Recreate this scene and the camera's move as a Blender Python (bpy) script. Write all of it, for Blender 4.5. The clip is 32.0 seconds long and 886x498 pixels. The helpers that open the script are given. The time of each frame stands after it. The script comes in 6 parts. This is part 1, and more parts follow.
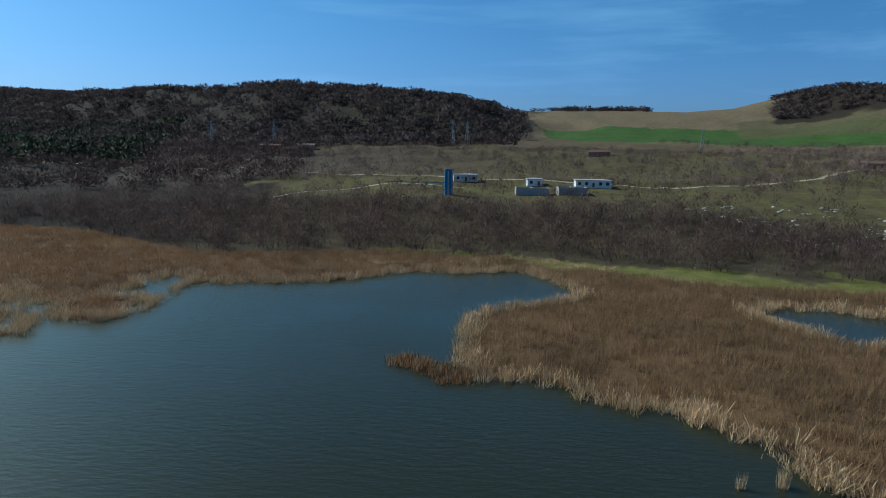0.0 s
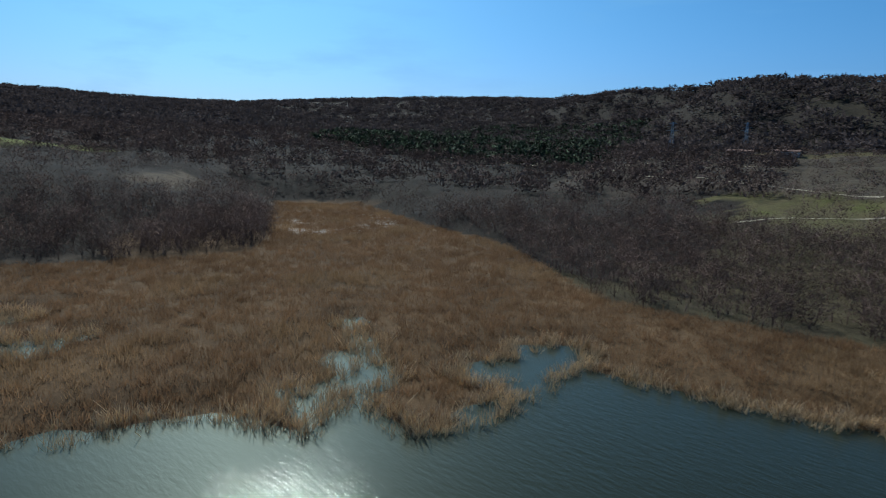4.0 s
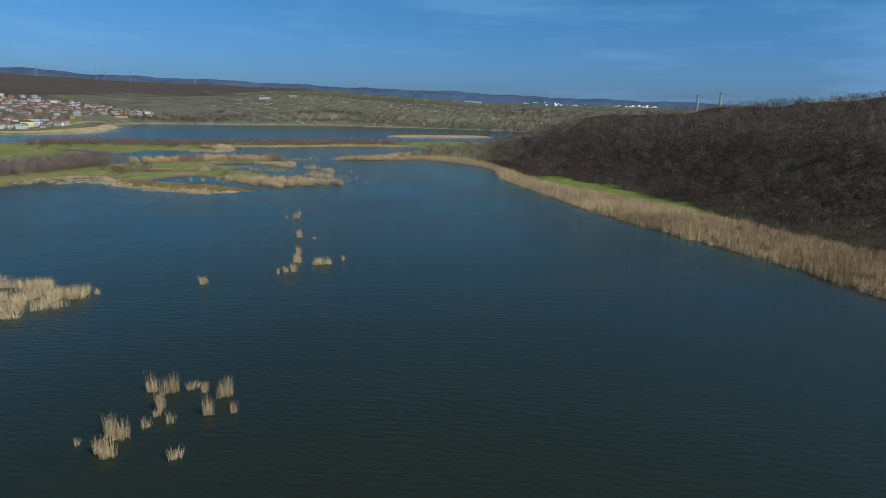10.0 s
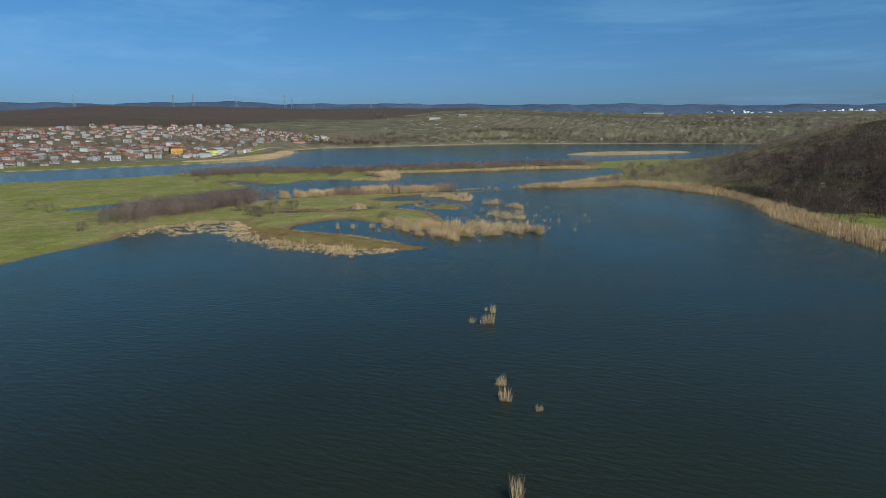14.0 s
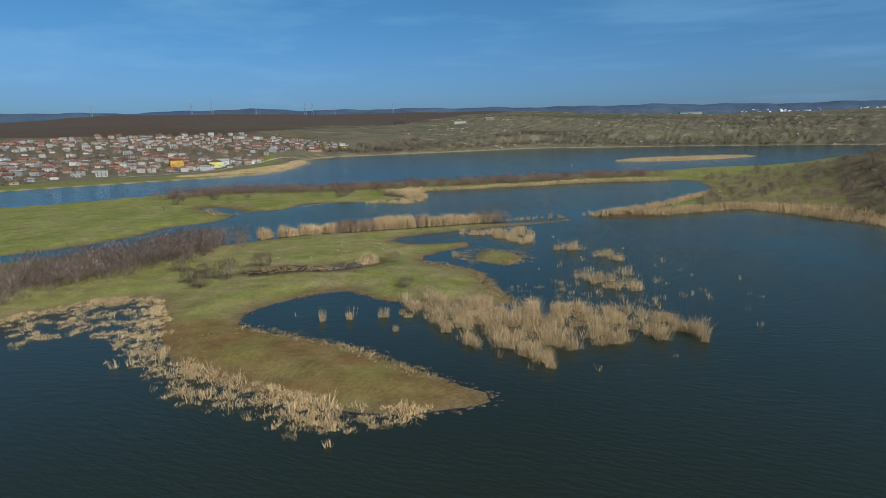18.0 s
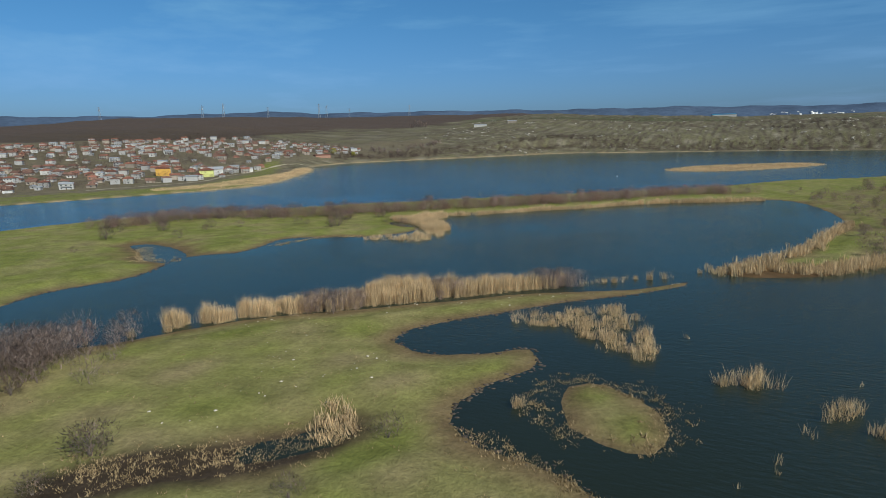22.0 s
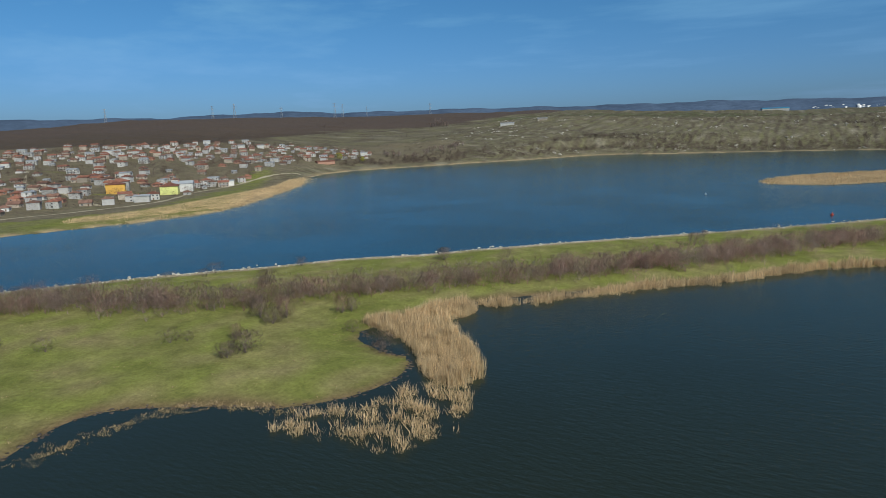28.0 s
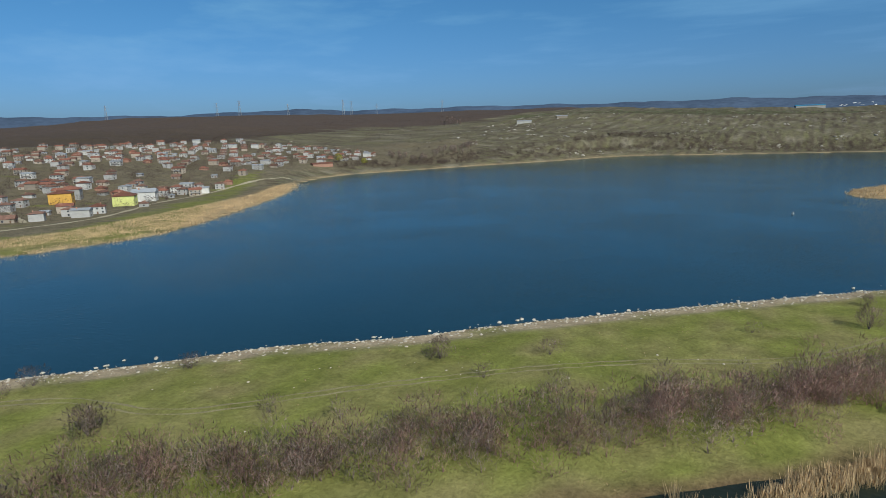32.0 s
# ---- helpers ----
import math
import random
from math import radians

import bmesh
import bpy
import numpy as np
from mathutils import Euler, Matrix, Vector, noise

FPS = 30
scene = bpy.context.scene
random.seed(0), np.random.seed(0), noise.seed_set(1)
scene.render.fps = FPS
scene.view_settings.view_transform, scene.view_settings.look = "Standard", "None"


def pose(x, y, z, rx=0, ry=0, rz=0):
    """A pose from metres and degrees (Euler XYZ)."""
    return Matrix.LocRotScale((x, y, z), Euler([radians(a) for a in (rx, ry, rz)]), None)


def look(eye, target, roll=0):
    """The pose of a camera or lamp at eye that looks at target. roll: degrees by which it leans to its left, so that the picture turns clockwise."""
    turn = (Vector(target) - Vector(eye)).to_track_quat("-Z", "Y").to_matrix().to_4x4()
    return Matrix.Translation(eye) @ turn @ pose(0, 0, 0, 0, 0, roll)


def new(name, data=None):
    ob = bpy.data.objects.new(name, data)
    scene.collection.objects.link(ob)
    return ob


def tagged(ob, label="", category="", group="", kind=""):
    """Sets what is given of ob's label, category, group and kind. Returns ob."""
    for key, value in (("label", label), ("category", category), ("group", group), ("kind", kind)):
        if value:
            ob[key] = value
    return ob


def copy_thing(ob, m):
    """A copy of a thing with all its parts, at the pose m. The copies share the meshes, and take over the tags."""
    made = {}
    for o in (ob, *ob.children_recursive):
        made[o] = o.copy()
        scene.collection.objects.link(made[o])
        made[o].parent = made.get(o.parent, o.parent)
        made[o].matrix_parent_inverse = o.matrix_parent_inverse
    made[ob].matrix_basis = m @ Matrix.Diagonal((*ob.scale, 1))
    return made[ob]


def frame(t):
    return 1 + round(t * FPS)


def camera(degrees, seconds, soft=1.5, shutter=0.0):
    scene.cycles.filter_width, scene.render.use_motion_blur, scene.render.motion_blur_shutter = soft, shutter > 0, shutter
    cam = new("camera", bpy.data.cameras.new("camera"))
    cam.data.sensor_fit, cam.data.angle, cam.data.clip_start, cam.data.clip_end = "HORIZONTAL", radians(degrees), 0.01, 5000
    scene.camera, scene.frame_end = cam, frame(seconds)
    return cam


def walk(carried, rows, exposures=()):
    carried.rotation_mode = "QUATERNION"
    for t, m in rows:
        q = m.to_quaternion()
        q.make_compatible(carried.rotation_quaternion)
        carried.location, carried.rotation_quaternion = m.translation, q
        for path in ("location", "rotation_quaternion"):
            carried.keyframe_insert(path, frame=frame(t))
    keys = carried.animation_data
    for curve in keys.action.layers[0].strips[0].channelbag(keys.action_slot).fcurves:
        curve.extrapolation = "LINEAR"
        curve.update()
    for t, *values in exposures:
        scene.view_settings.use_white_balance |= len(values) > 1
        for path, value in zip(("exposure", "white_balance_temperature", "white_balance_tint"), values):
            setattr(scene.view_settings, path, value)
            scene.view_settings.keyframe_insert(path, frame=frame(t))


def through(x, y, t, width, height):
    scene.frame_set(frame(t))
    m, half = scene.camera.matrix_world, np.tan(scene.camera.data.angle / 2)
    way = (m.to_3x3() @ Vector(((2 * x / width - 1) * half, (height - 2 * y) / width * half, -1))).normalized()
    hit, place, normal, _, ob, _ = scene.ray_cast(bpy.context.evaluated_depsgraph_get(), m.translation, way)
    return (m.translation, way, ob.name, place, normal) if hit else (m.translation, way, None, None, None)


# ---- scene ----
cam = camera(72.0, 32.0, soft=0.6, shutter=0.15)
# seconds; the eye in metres; pitch, roll and heading in degrees
PATH = [
    (0.0, 0.33, 1.29, 30.23, -9.41, -0.93, 0.6),
    (0.5, -0.14, 8.26, 30.24, -9.45, -0.89, 0.58),
    (1.0, -0.44, 16.0, 30.33, -9.52, -0.9, 0.59),
    (1.5, -1.1, 23.32, 30.44, -9.59, -1.03, 1.54),
    (2.0, -2.31, 31.21, 30.57, -9.66, -1.49, 7.25),
    (2.5, -4.2, 38.45, 30.55, -9.7, -1.9, 15.22),
    (4.5, -25.11, 64.56, 30.45, -10.28, -1.88, 52.65),
    (5.0, -33.04, 69.86, 30.52, -10.59, -2.1, 64.8),
    (5.5, -41.34, 73.27, 30.5, -10.87, -2.32, 76.05),
    (6.0, -50.88, 74.9, 30.54, -11.18, -2.36, 87.81),
    (6.5, -59.92, 74.36, 30.57, -11.49, -2.54, 100.08),
    (7.0, -69.54, 71.73, 30.55, -11.77, -2.65, 112.43),
    (7.5, -77.94, 67.35, 30.34, -11.93, -2.64, 123.26),
    (8.0, -86.51, 60.76, 30.11, -12.09, -2.63, 136.2),
    (8.5, -92.82, 53.1, 29.92, -12.28, -2.59, 148.84),
    (9.0, -97.79, 43.58, 29.77, -12.41, -2.32, 162.53),
    (9.5, -100.26, 33.73, 29.69, -12.49, -2.14, 174.47),
    (10.0, -100.87, 22.43, 29.77, -12.43, -1.89, -175.08),
    (10.5, -99.39, 12.01, 29.72, -12.29, -1.74, -168.37),
    (11.0, -96.01, 0.94, 29.62, -12.11, -1.42, -164.26),
    (11.5, -92.13, -8.85, 29.46, -11.94, -1.11, -162.42),
    (12.0, -87.61, -19.03, 29.45, -11.75, -0.82, -161.5),
    (12.5, -83.31, -28.1, 29.32, -11.56, -0.55, -161.03),
    (13.0, -78.93, -37.87, 29.25, -11.37, -0.22, -160.62),
    (13.5, -74.92, -46.8, 29.18, -11.24, 0.1, -160.28),
    (14.0, -70.42, -56.6, 29.09, -11.11, 0.26, -159.95),
    (14.5, -66.3, -65.77, 29.01, -11.01, 0.46, -159.59),
    (16.5, -48.99, -103.32, 30.1, -10.77, 0.9, -158.49),
    (17.0, -44.28, -112.98, 30.27, -10.74, 1.01, -158.29),
    (17.5, -39.95, -122.15, 30.27, -10.73, 1.11, -158.06),
    (18.0, -35.25, -131.87, 30.42, -10.71, 1.17, -157.85),
    (18.5, -30.82, -140.82, 30.5, -10.67, 1.18, -157.64),
    (19.0, -26.17, -150.43, 30.74, -10.62, 1.21, -157.42),
    (19.5, -22.01, -159.34, 30.87, -10.59, 1.24, -157.21),
    (20.0, -17.63, -168.89, 30.97, -10.52, 1.3, -157.02),
    (20.5, -13.51, -177.59, 31.22, -10.48, 1.26, -156.84),
    (21.0, -9.14, -187.21, 31.53, -10.44, 1.23, -156.65),
    (21.5, -5.04, -196.24, 31.88, -10.42, 1.18, -156.46),
    (22.0, -0.64, -206.06, 32.2, -10.41, 1.17, -156.27),
    (22.5, 3.37, -215.35, 32.5, -10.44, 1.14, -156.09),
    (23.0, 7.62, -225.21, 32.76, -10.46, 1.18, -155.91),
    (23.5, 11.64, -234.41, 33.05, -10.48, 1.16, -155.76),
    (24.0, 15.94, -244.44, 33.31, -10.51, 1.18, -155.57),
    (24.5, 20.06, -253.89, 33.38, -10.54, 1.2, -155.4),
    (25.0, 24.7, -263.78, 33.57, -10.56, 1.21, -155.24),
    (25.5, 29.06, -272.72, 33.84, -10.57, 1.26, -155.11),
    (27.5, 44.72, -308.62, 36.28, -10.51, 1.79, -154.38),
    (28.0, 48.85, -318.5, 36.52, -10.54, 1.8, -154.16),
    (28.5, 52.72, -327.59, 36.79, -10.57, 1.83, -153.97),
    (29.0, 56.94, -337.45, 36.93, -10.58, 1.84, -153.78),
    (29.5, 60.6, -346.11, 37.08, -10.64, 1.81, -153.63),
    (30.0, 64.4, -355.31, 37.3, -10.68, 1.78, -153.43),
    (30.5, 68.11, -363.79, 37.36, -10.68, 1.77, -153.25),
    (31.0, 72.19, -372.68, 37.55, -10.69, 1.76, -153.14),
    (31.5, 75.99, -380.8, 37.66, -10.68, 1.75, -153.01),
    (32.0, 80.04, -389.71, 37.73, -10.69, 1.73, -152.9),
]
walk(cam, [(t, pose(x, y, z, 90 + pitch, roll, yaw)) for t, x, y, z, pitch, roll, yaw in PATH], [(0.0, 0.36, 5620, 2), (5.0, 0.3, 5620, 2), (9.0, 0.26, 5650, 2), (12.0, 0.26, 5900, 3), (20.0, 0.28, 6200, 3), (32.0, 0.28, 6200, 3)])

# ---- sky, sun, exposure ----
SUN_AZ, SUN_EL = 61.0, 40.0          # degrees to the left of the first heading, and above the horizon
world = bpy.data.worlds.new("sky")
scene.world = world
world.use_nodes = True
wt = world.node_tree
wt.nodes.clear()
w_out = wt.nodes.new("ShaderNodeOutputWorld")
w_bg = wt.nodes.new("ShaderNodeBackground")
w_sky = wt.nodes.new("ShaderNodeTexSky")
w_sky.sky_type = "NISHITA"
w_sky.sun_disc = False
w_sky.sun_elevation = radians(SUN_EL)
w_sky.sun_rotation = radians(-SUN_AZ)
w_sky.air_density, w_sky.dust_density, w_sky.ozone_density = 1.0, 1.4, 2.0
w_bg.inputs["Strength"].default_value = 0.069
# thin cirrus: a faint veil stretched along one direction
w_co = wt.nodes.new("ShaderNodeTexCoord")
w_map = wt.nodes.new("ShaderNodeMapping")
w_map.inputs["Rotation"].default_value = (0.0, 0.0, radians(28))
w_map.inputs["Scale"].default_value = (1.2, 4.0, 13.0)
w_noise = wt.nodes.new("ShaderNodeTexNoise")
w_noise.inputs["Scale"].default_value, w_noise.inputs["Detail"].default_value = 1.7, 6.0
w_noise.inputs["Roughness"].default_value = 0.55
w_ramp = wt.nodes.new("ShaderNodeMapRange")
w_ramp.inputs["From Min"].default_value, w_ramp.inputs["From Max"].default_value = 0.50, 0.80
w_ramp.inputs["To Min"].default_value, w_ramp.inputs["To Max"].default_value = 0.0, 0.5
w_mix = wt.nodes.new("ShaderNodeMix")
w_mix.data_type = "RGBA"
wt.links.new(w_co.outputs["Generated"], w_map.inputs["Vector"])
wt.links.new(w_map.outputs[0], w_noise.inputs["Vector"])
wt.links.new(w_noise.outputs["Fac"], w_ramp.inputs["Value"])
wt.links.new(w_ramp.outputs[0], w_mix.inputs["Factor"])
wt.links.new(w_sky.outputs[0], w_mix.inputs[6])
w_mix.inputs[7].default_value = (7.0, 7.4, 7.6, 1.0)
w_tone = wt.nodes.new("ShaderNodeVectorMath")
w_tone.operation = "MULTIPLY"
w_split = wt.nodes.new("ShaderNodeSeparateXYZ")
w_high = wt.nodes.new("ShaderNodeMapRange")
w_high.interpolation_type = "SMOOTHSTEP"
w_high.inputs["From Min"].default_value, w_high.inputs["From Max"].default_value = 0.0, 0.22
w_blue = wt.nodes.new("ShaderNodeMix")
w_blue.data_type = "RGBA"
w_blue.inputs[6].default_value, w_blue.inputs[7].default_value = (0.47, 0.72, 1.24, 1), (0.40, 0.75, 1.07, 1)     # a clear blue spring sky, paler low down
wt.links.new(w_co.outputs["Generated"], w_split.inputs[0])
wt.links.new(w_split.outputs["Z"], w_high.inputs["Value"])
wt.links.new(w_high.outputs[0], w_blue.inputs["Factor"])
wt.links.new(w_blue.outputs[2], w_tone.inputs[1])
wt.links.new(w_mix.outputs[2], w_tone.inputs[0])
w_zenith = wt.nodes.new("ShaderNodeMapRange")      # deeper overhead
w_zenith.inputs["From Min"].default_value, w_zenith.inputs["From Max"].default_value = 0.28, 0.8
w_zenith.inputs["To Min"].default_value, w_zenith.inputs["To Max"].default_value = 1.0, 0.5
w_deep = wt.nodes.new("ShaderNodeVectorMath")
w_deep.operation = "SCALE"
wt.links.new(w_split.outputs["Z"], w_zenith.inputs["Value"])
wt.links.new(w_tone.outputs[0], w_deep.inputs[0])
wt.links.new(w_zenith.outputs[0], w_deep.inputs["Scale"])
wt.links.new(w_deep.outputs[0], w_bg.inputs["Color"])
wt.links.new(w_bg.outputs[0], w_out.inputs["Surface"])

sun_data = bpy.data.lights.new("sun", "SUN")
sun_data.energy, sun_data.angle, sun_data.color = 3.6, radians(0.53), (1.0, 0.94, 0.85)
sun = new("sun", sun_data)
sun_way = Vector((-math.sin(radians(SUN_AZ)) * math.cos(radians(SUN_EL)), math.cos(radians(SUN_AZ)) * math.cos(radians(SUN_EL)), math.sin(radians(SUN_EL))))
sun.matrix_world = look(sun_way * 900, (0, 0, 0))

# ---- materials ----
def material(name, colour=(0.5, 0.5, 0.5), rough=0.8, metal=0.0, vary=0.25, scale=1.0, island=0.0, obj=0.0, bump=0.0, attr="", spec=0.3, through=0.0):
    """A surface with coarse and fine variation, and, where asked, a shade of its own for each piece."""
    m = bpy.data.materials.new(name)
    m.use_nodes = True
    nt = m.node_tree
    n, link = nt.nodes, nt.links.new
    b = n["Principled BSDF"]
    b.inputs["Roughness"].default_value = rough
    b.inputs["Metallic"].default_value = metal
    b.inputs["Specular IOR Level"].default_value = spec
    geo = n.new("ShaderNodeNewGeometry")
    base = n.new("ShaderNodeAttribute") if attr else n.new("ShaderNodeRGB")
    if attr:
        base.attribute_name = attr
    else:
        base.outputs[0].default_value = (*colour, 1)
    value = None
    for k, (s, amount) in enumerate(((scale, vary), (scale * 7.3, vary * 0.8))):
        t = n.new("ShaderNodeTexNoise")
        t.inputs["Scale"].default_value, t.inputs["Detail"].default_value = s, 4.0
        t.inputs["Roughness"].default_value = 0.65
        link(geo.outputs["Position"], t.inputs["Vector"])
        r = n.new("ShaderNodeMapRange")
        r.inputs["From Min"].default_value, r.inputs["From Max"].default_value = 0.3, 0.7
        r.inputs["To Min"].default_value, r.inputs["To Max"].default_value = 1 - amount, 1 + amount
        link(t.outputs["Fac"], r.inputs["Value"])
        if value is None:
            value = r.outputs[0]
        else:
            mul = n.new("ShaderNodeMath")
            mul.operation = "MULTIPLY"
            link(value, mul.inputs[0]), link(r.outputs[0], mul.inputs[1])
            value = mul.outputs[0]
        fine = t
    for amount, source in ((island, geo.outputs["Random Per Island"]), (obj, n.new("ShaderNodeObjectInfo").outputs["Random"])):
        if amount:
            r = n.new("ShaderNodeMapRange")
            r.inputs["To Min"].default_value, r.inputs["To Max"].default_value = 1 - amount, 1 + amount
            link(source, r.inputs["Value"])
            mul = n.new("ShaderNodeMath")
            mul.operation = "MULTIPLY"
            link(value, mul.inputs[0]), link(r.outputs[0], mul.inputs[1])
            value = mul.outputs[0]
    sc = n.new("ShaderNodeVectorMath")
    sc.operation = "SCALE"
    link(base.outputs[0], sc.inputs[0]), link(value, sc.inputs["Scale"])
    link(sc.outputs[0], b.inputs["Base Color"])
    if bump:
        bp = n.new("ShaderNodeBump")
        bp.inputs["Strength"].default_value, bp.inputs["Distance"].default_value = 0.8, bump
        link(fine.outputs["Fac"], bp.inputs["Height"])
        link(bp.outputs[0], b.inputs["Normal"])
    if through:
        tr = n.new("ShaderNodeBsdfTranslucent")
        link(sc.outputs[0], tr.inputs["Color"])
        mx = n.new("ShaderNodeMixShader")
        mx.inputs[0].default_value = through
        link(b.outputs[0], mx.inputs[1]), link(tr.outputs[0], mx.inputs[2])
        link(mx.outputs[0], n["Material Output"].inputs["Surface"])
    return m


M_GROUND = material("ground_cover", attr="tint", rough=0.95, vary=0.26, scale=0.24, bump=0.3, spec=0.1)
M_REED = material("dry_reed", (0.54, 0.39, 0.222), rough=0.75, vary=0.22, scale=0.035, island=0.4, spec=0.15, through=0.12)
M_REED_BED = material("bleached_brown_reed", (0.272, 0.176, 0.094), rough=0.9, vary=0.24, scale=0.09, island=0.2, spec=0.05, through=0.42)
M_REED_DARK = material("brown_reed", (0.225, 0.135, 0.072), rough=0.9, vary=0.24, scale=0.045, island=0.2, spec=0.05, through=0.42)
M_TWIG = material("bare_twigs", (0.112, 0.080, 0.070), rough=0.95, vary=0.34, scale=0.09, island=0.1, spec=0.03, through=0.2)
M_TWIG_GREY = material("grey_twigs", (0.35, 0.265, 0.225), rough=0.95, vary=0.32, scale=0.12, island=0.25, spec=0.05, through=0.4)
M_TWIG_RED = material("reddish_twigs", (0.36, 0.225, 0.19), rough=0.95, vary=0.32, scale=0.12, island=0.25, spec=0.05, through=0.4)
M_TWIG_BUSH = material("brown_bush_twigs", (0.27, 0.20, 0.165), rough=0.95, vary=0.3, scale=0.15, island=0.3, spec=0.05, through=0.45)
M_TWIG_PALE = material("pale_tree_twigs", (0.205, 0.155, 0.130), rough=0.95, vary=0.35, scale=0.1, island=0.25, spec=0.03, through=0.1)
# two darker twig browns, with the shade inside dense crowns mixed into the colour
M_TWIG_DARK = material("dark_forest_twigs", (0.080, 0.061, 0.057), rough=0.9, vary=0.3, scale=0.03, island=0.1, spec=0.0, through=0.2)
M_TWIG_FAR = material("far_forest_twigs", (0.074, 0.061, 0.060), rough=0.95, vary=0.25, scale=0.012, island=0.1, spec=0.0, through=0.3)
M_BARK = material("bark", (0.13, 0.105, 0.085), rough=0.95, vary=0.25, scale=1.5, bump=0.02, spec=0.1)
M_PINE = material("dark_needles", (0.030, 0.046, 0.026), rough=0.9, vary=0.3, scale=0.03, island=0.4, spec=0.1)
M_WILLOW = material("young_yellow_leaves", (0.34, 0.32, 0.06), rough=0.8, vary=0.2, scale=0.2, island=0.35, through=0.3)
M_ROCK = material("pale_limestone", (0.46, 0.405, 0.325), rough=0.9, vary=0.25, scale=0.6, obj=0.2, bump=0.05)
M_OUTCROP = material("grey_outcrop", (0.33, 0.30, 0.25), rough=0.95, vary=0.3, scale=0.1, island=0.3)
M_CLOD = material("wet_mud", (0.075, 0.055, 0.038), rough=0.6, vary=0.3, scale=0.4, island=0.5, spec=0.3)
M_TUSSOCK = material("dead_grass", (0.30, 0.22, 0.12), rough=0.9, vary=0.3, scale=0.1, island=0.45, spec=0.1)
# woods seen through haze: the blue is painted into the base colour
M_FAR = material("far_hill_haze", (0.075, 0.105, 0.16), rough=1.0, vary=0.2, scale=0.004, spec=0.0)

M_WATER = bpy.data.materials.new("lake_water")
M_WATER.use_nodes = True
nt = M_WATER.node_tree
# a murky body under two gloss layers: the ripples' mirror and the broad sheen of capillary wavelets
nt.nodes.remove(nt.nodes["Principled BSDF"])
body = nt.nodes.new("ShaderNodeBsdfDiffuse")
mirror, sheen = nt.nodes.new("ShaderNodeBsdfGlossy"), nt.nodes.new("ShaderNodeBsdfGlossy")
mirror.inputs["Roughness"].default_value, sheen.inputs["Roughness"].default_value = 0.08, 0.44
edge_on = nt.nodes.new("ShaderNodeFresnel")
edge_on.inputs["IOR"].default_value = 1.33
half = nt.nodes.new("ShaderNodeMath")
half.operation, half.inputs[1].default_value = "MULTIPLY", 0.36
mix_sheen, mix_mirror = nt.nodes.new("ShaderNodeMixShader"), nt.nodes.new("ShaderNodeMixShader")
nt.links.new(edge_on.outputs[0], half.inputs[0])
nt.links.new(half.outputs[0], mix_sheen.inputs[0])
nt.links.new(body.outputs[0], mix_sheen.inputs[1])
nt.links.new(sheen.outputs[0], mix_sheen.inputs[2])
nt.links.new(edge_on.outputs[0], mix_mirror.inputs[0])
nt.links.new(mix_sheen.outputs[0], mix_mirror.inputs[1])
nt.links.new(mirror.outputs[0], mix_mirror.inputs[2])
nt.links.new(mix_mirror.outputs[0], nt.nodes["Material Output"].inputs["Surface"])
w_geo = nt.nodes.new("ShaderNodeNewGeometry")
murk = nt.nodes.new("ShaderNodeTexNoise")
murk.inputs["Scale"].default_value, murk.inputs["Detail"].default_value = 0.012, 4.0
murk_mix = nt.nodes.new("ShaderNodeMix")
murk_mix.data_type = "RGBA"
murk_mix.inputs[6].default_value, murk_mix.inputs[7].default_value = (0.0150, 0.0180, 0.0100, 1), (0.0200, 0.0235, 0.0130, 1)
nt.links.new(w_geo.outputs["Position"], murk.inputs["Vector"])
nt.links.new(murk.outputs["Fac"], murk_mix.inputs["Factor"])
bay = nt.nodes.new("ShaderNodeAttribute")
bay.attribute_name = "bay"
bay_mix = nt.nodes.new("ShaderNodeMix")
bay_mix.data_type = "RGBA"
bay_mix.inputs[7].default_value = (0.008, 0.036, 0.052, 1)
nt.links.new(bay.outputs["Fac"], bay_mix.inputs["Factor"])
nt.links.new(murk_mix.outputs[2], bay_mix.inputs[6])
nt.links.new(bay_mix.outputs[2], body.inputs["Color"])
gloss_mix = nt.nodes.new("ShaderNodeMix")          # gloss colour tints reflections: greenish in the small lake, bluer in the big one
gloss_mix.data_type = "RGBA"
gloss_mix.inputs[6].default_value, gloss_mix.inputs[7].default_value = (0.67, 0.74, 0.64, 1), (0.62, 0.73, 0.75, 1)
nt.links.new(bay.outputs["Fac"], gloss_mix.inputs["Factor"])
for gloss in (mirror, sheen):
    nt.links.new(gloss_mix.outputs[2], gloss.inputs["Color"])
w_stretch = nt.nodes.new("ShaderNodeMapping")
w_stretch.inputs["Rotation"].default_value = (0, 0, radians(35))
w_stretch.inputs["Scale"].default_value = (0.5, 1.6, 1.0)
nt.links.new(w_geo.outputs["Position"], w_stretch.inputs["Vector"])
ripple_a = nt.nodes.new("ShaderNodeTexNoise")
ripple_a.inputs["Roughness"].default_value = 0.6
ripple_a.inputs["Scale"].default_value, ripple_a.inputs["Detail"].default_value = 0.95, 5.0
gust = nt.nodes.new("ShaderNodeTexNoise")
gust.inputs["Scale"].default_value, gust.inputs["Detail"].default_value = 0.02, 3.0
gust_r = nt.nodes.new("ShaderNodeMapRange")
gust_r.inputs["From Min"].default_value, gust_r.inputs["From Max"].default_value = 0.35, 0.65
gust_r.inputs["To Min"].default_value, gust_r.inputs["To Max"].default_value = 0.5, 1.15
nt.links.new(w_geo.outputs["Position"], gust.inputs["Vector"])
nt.links.new(gust.outputs["Fac"], gust_r.inputs["Value"])
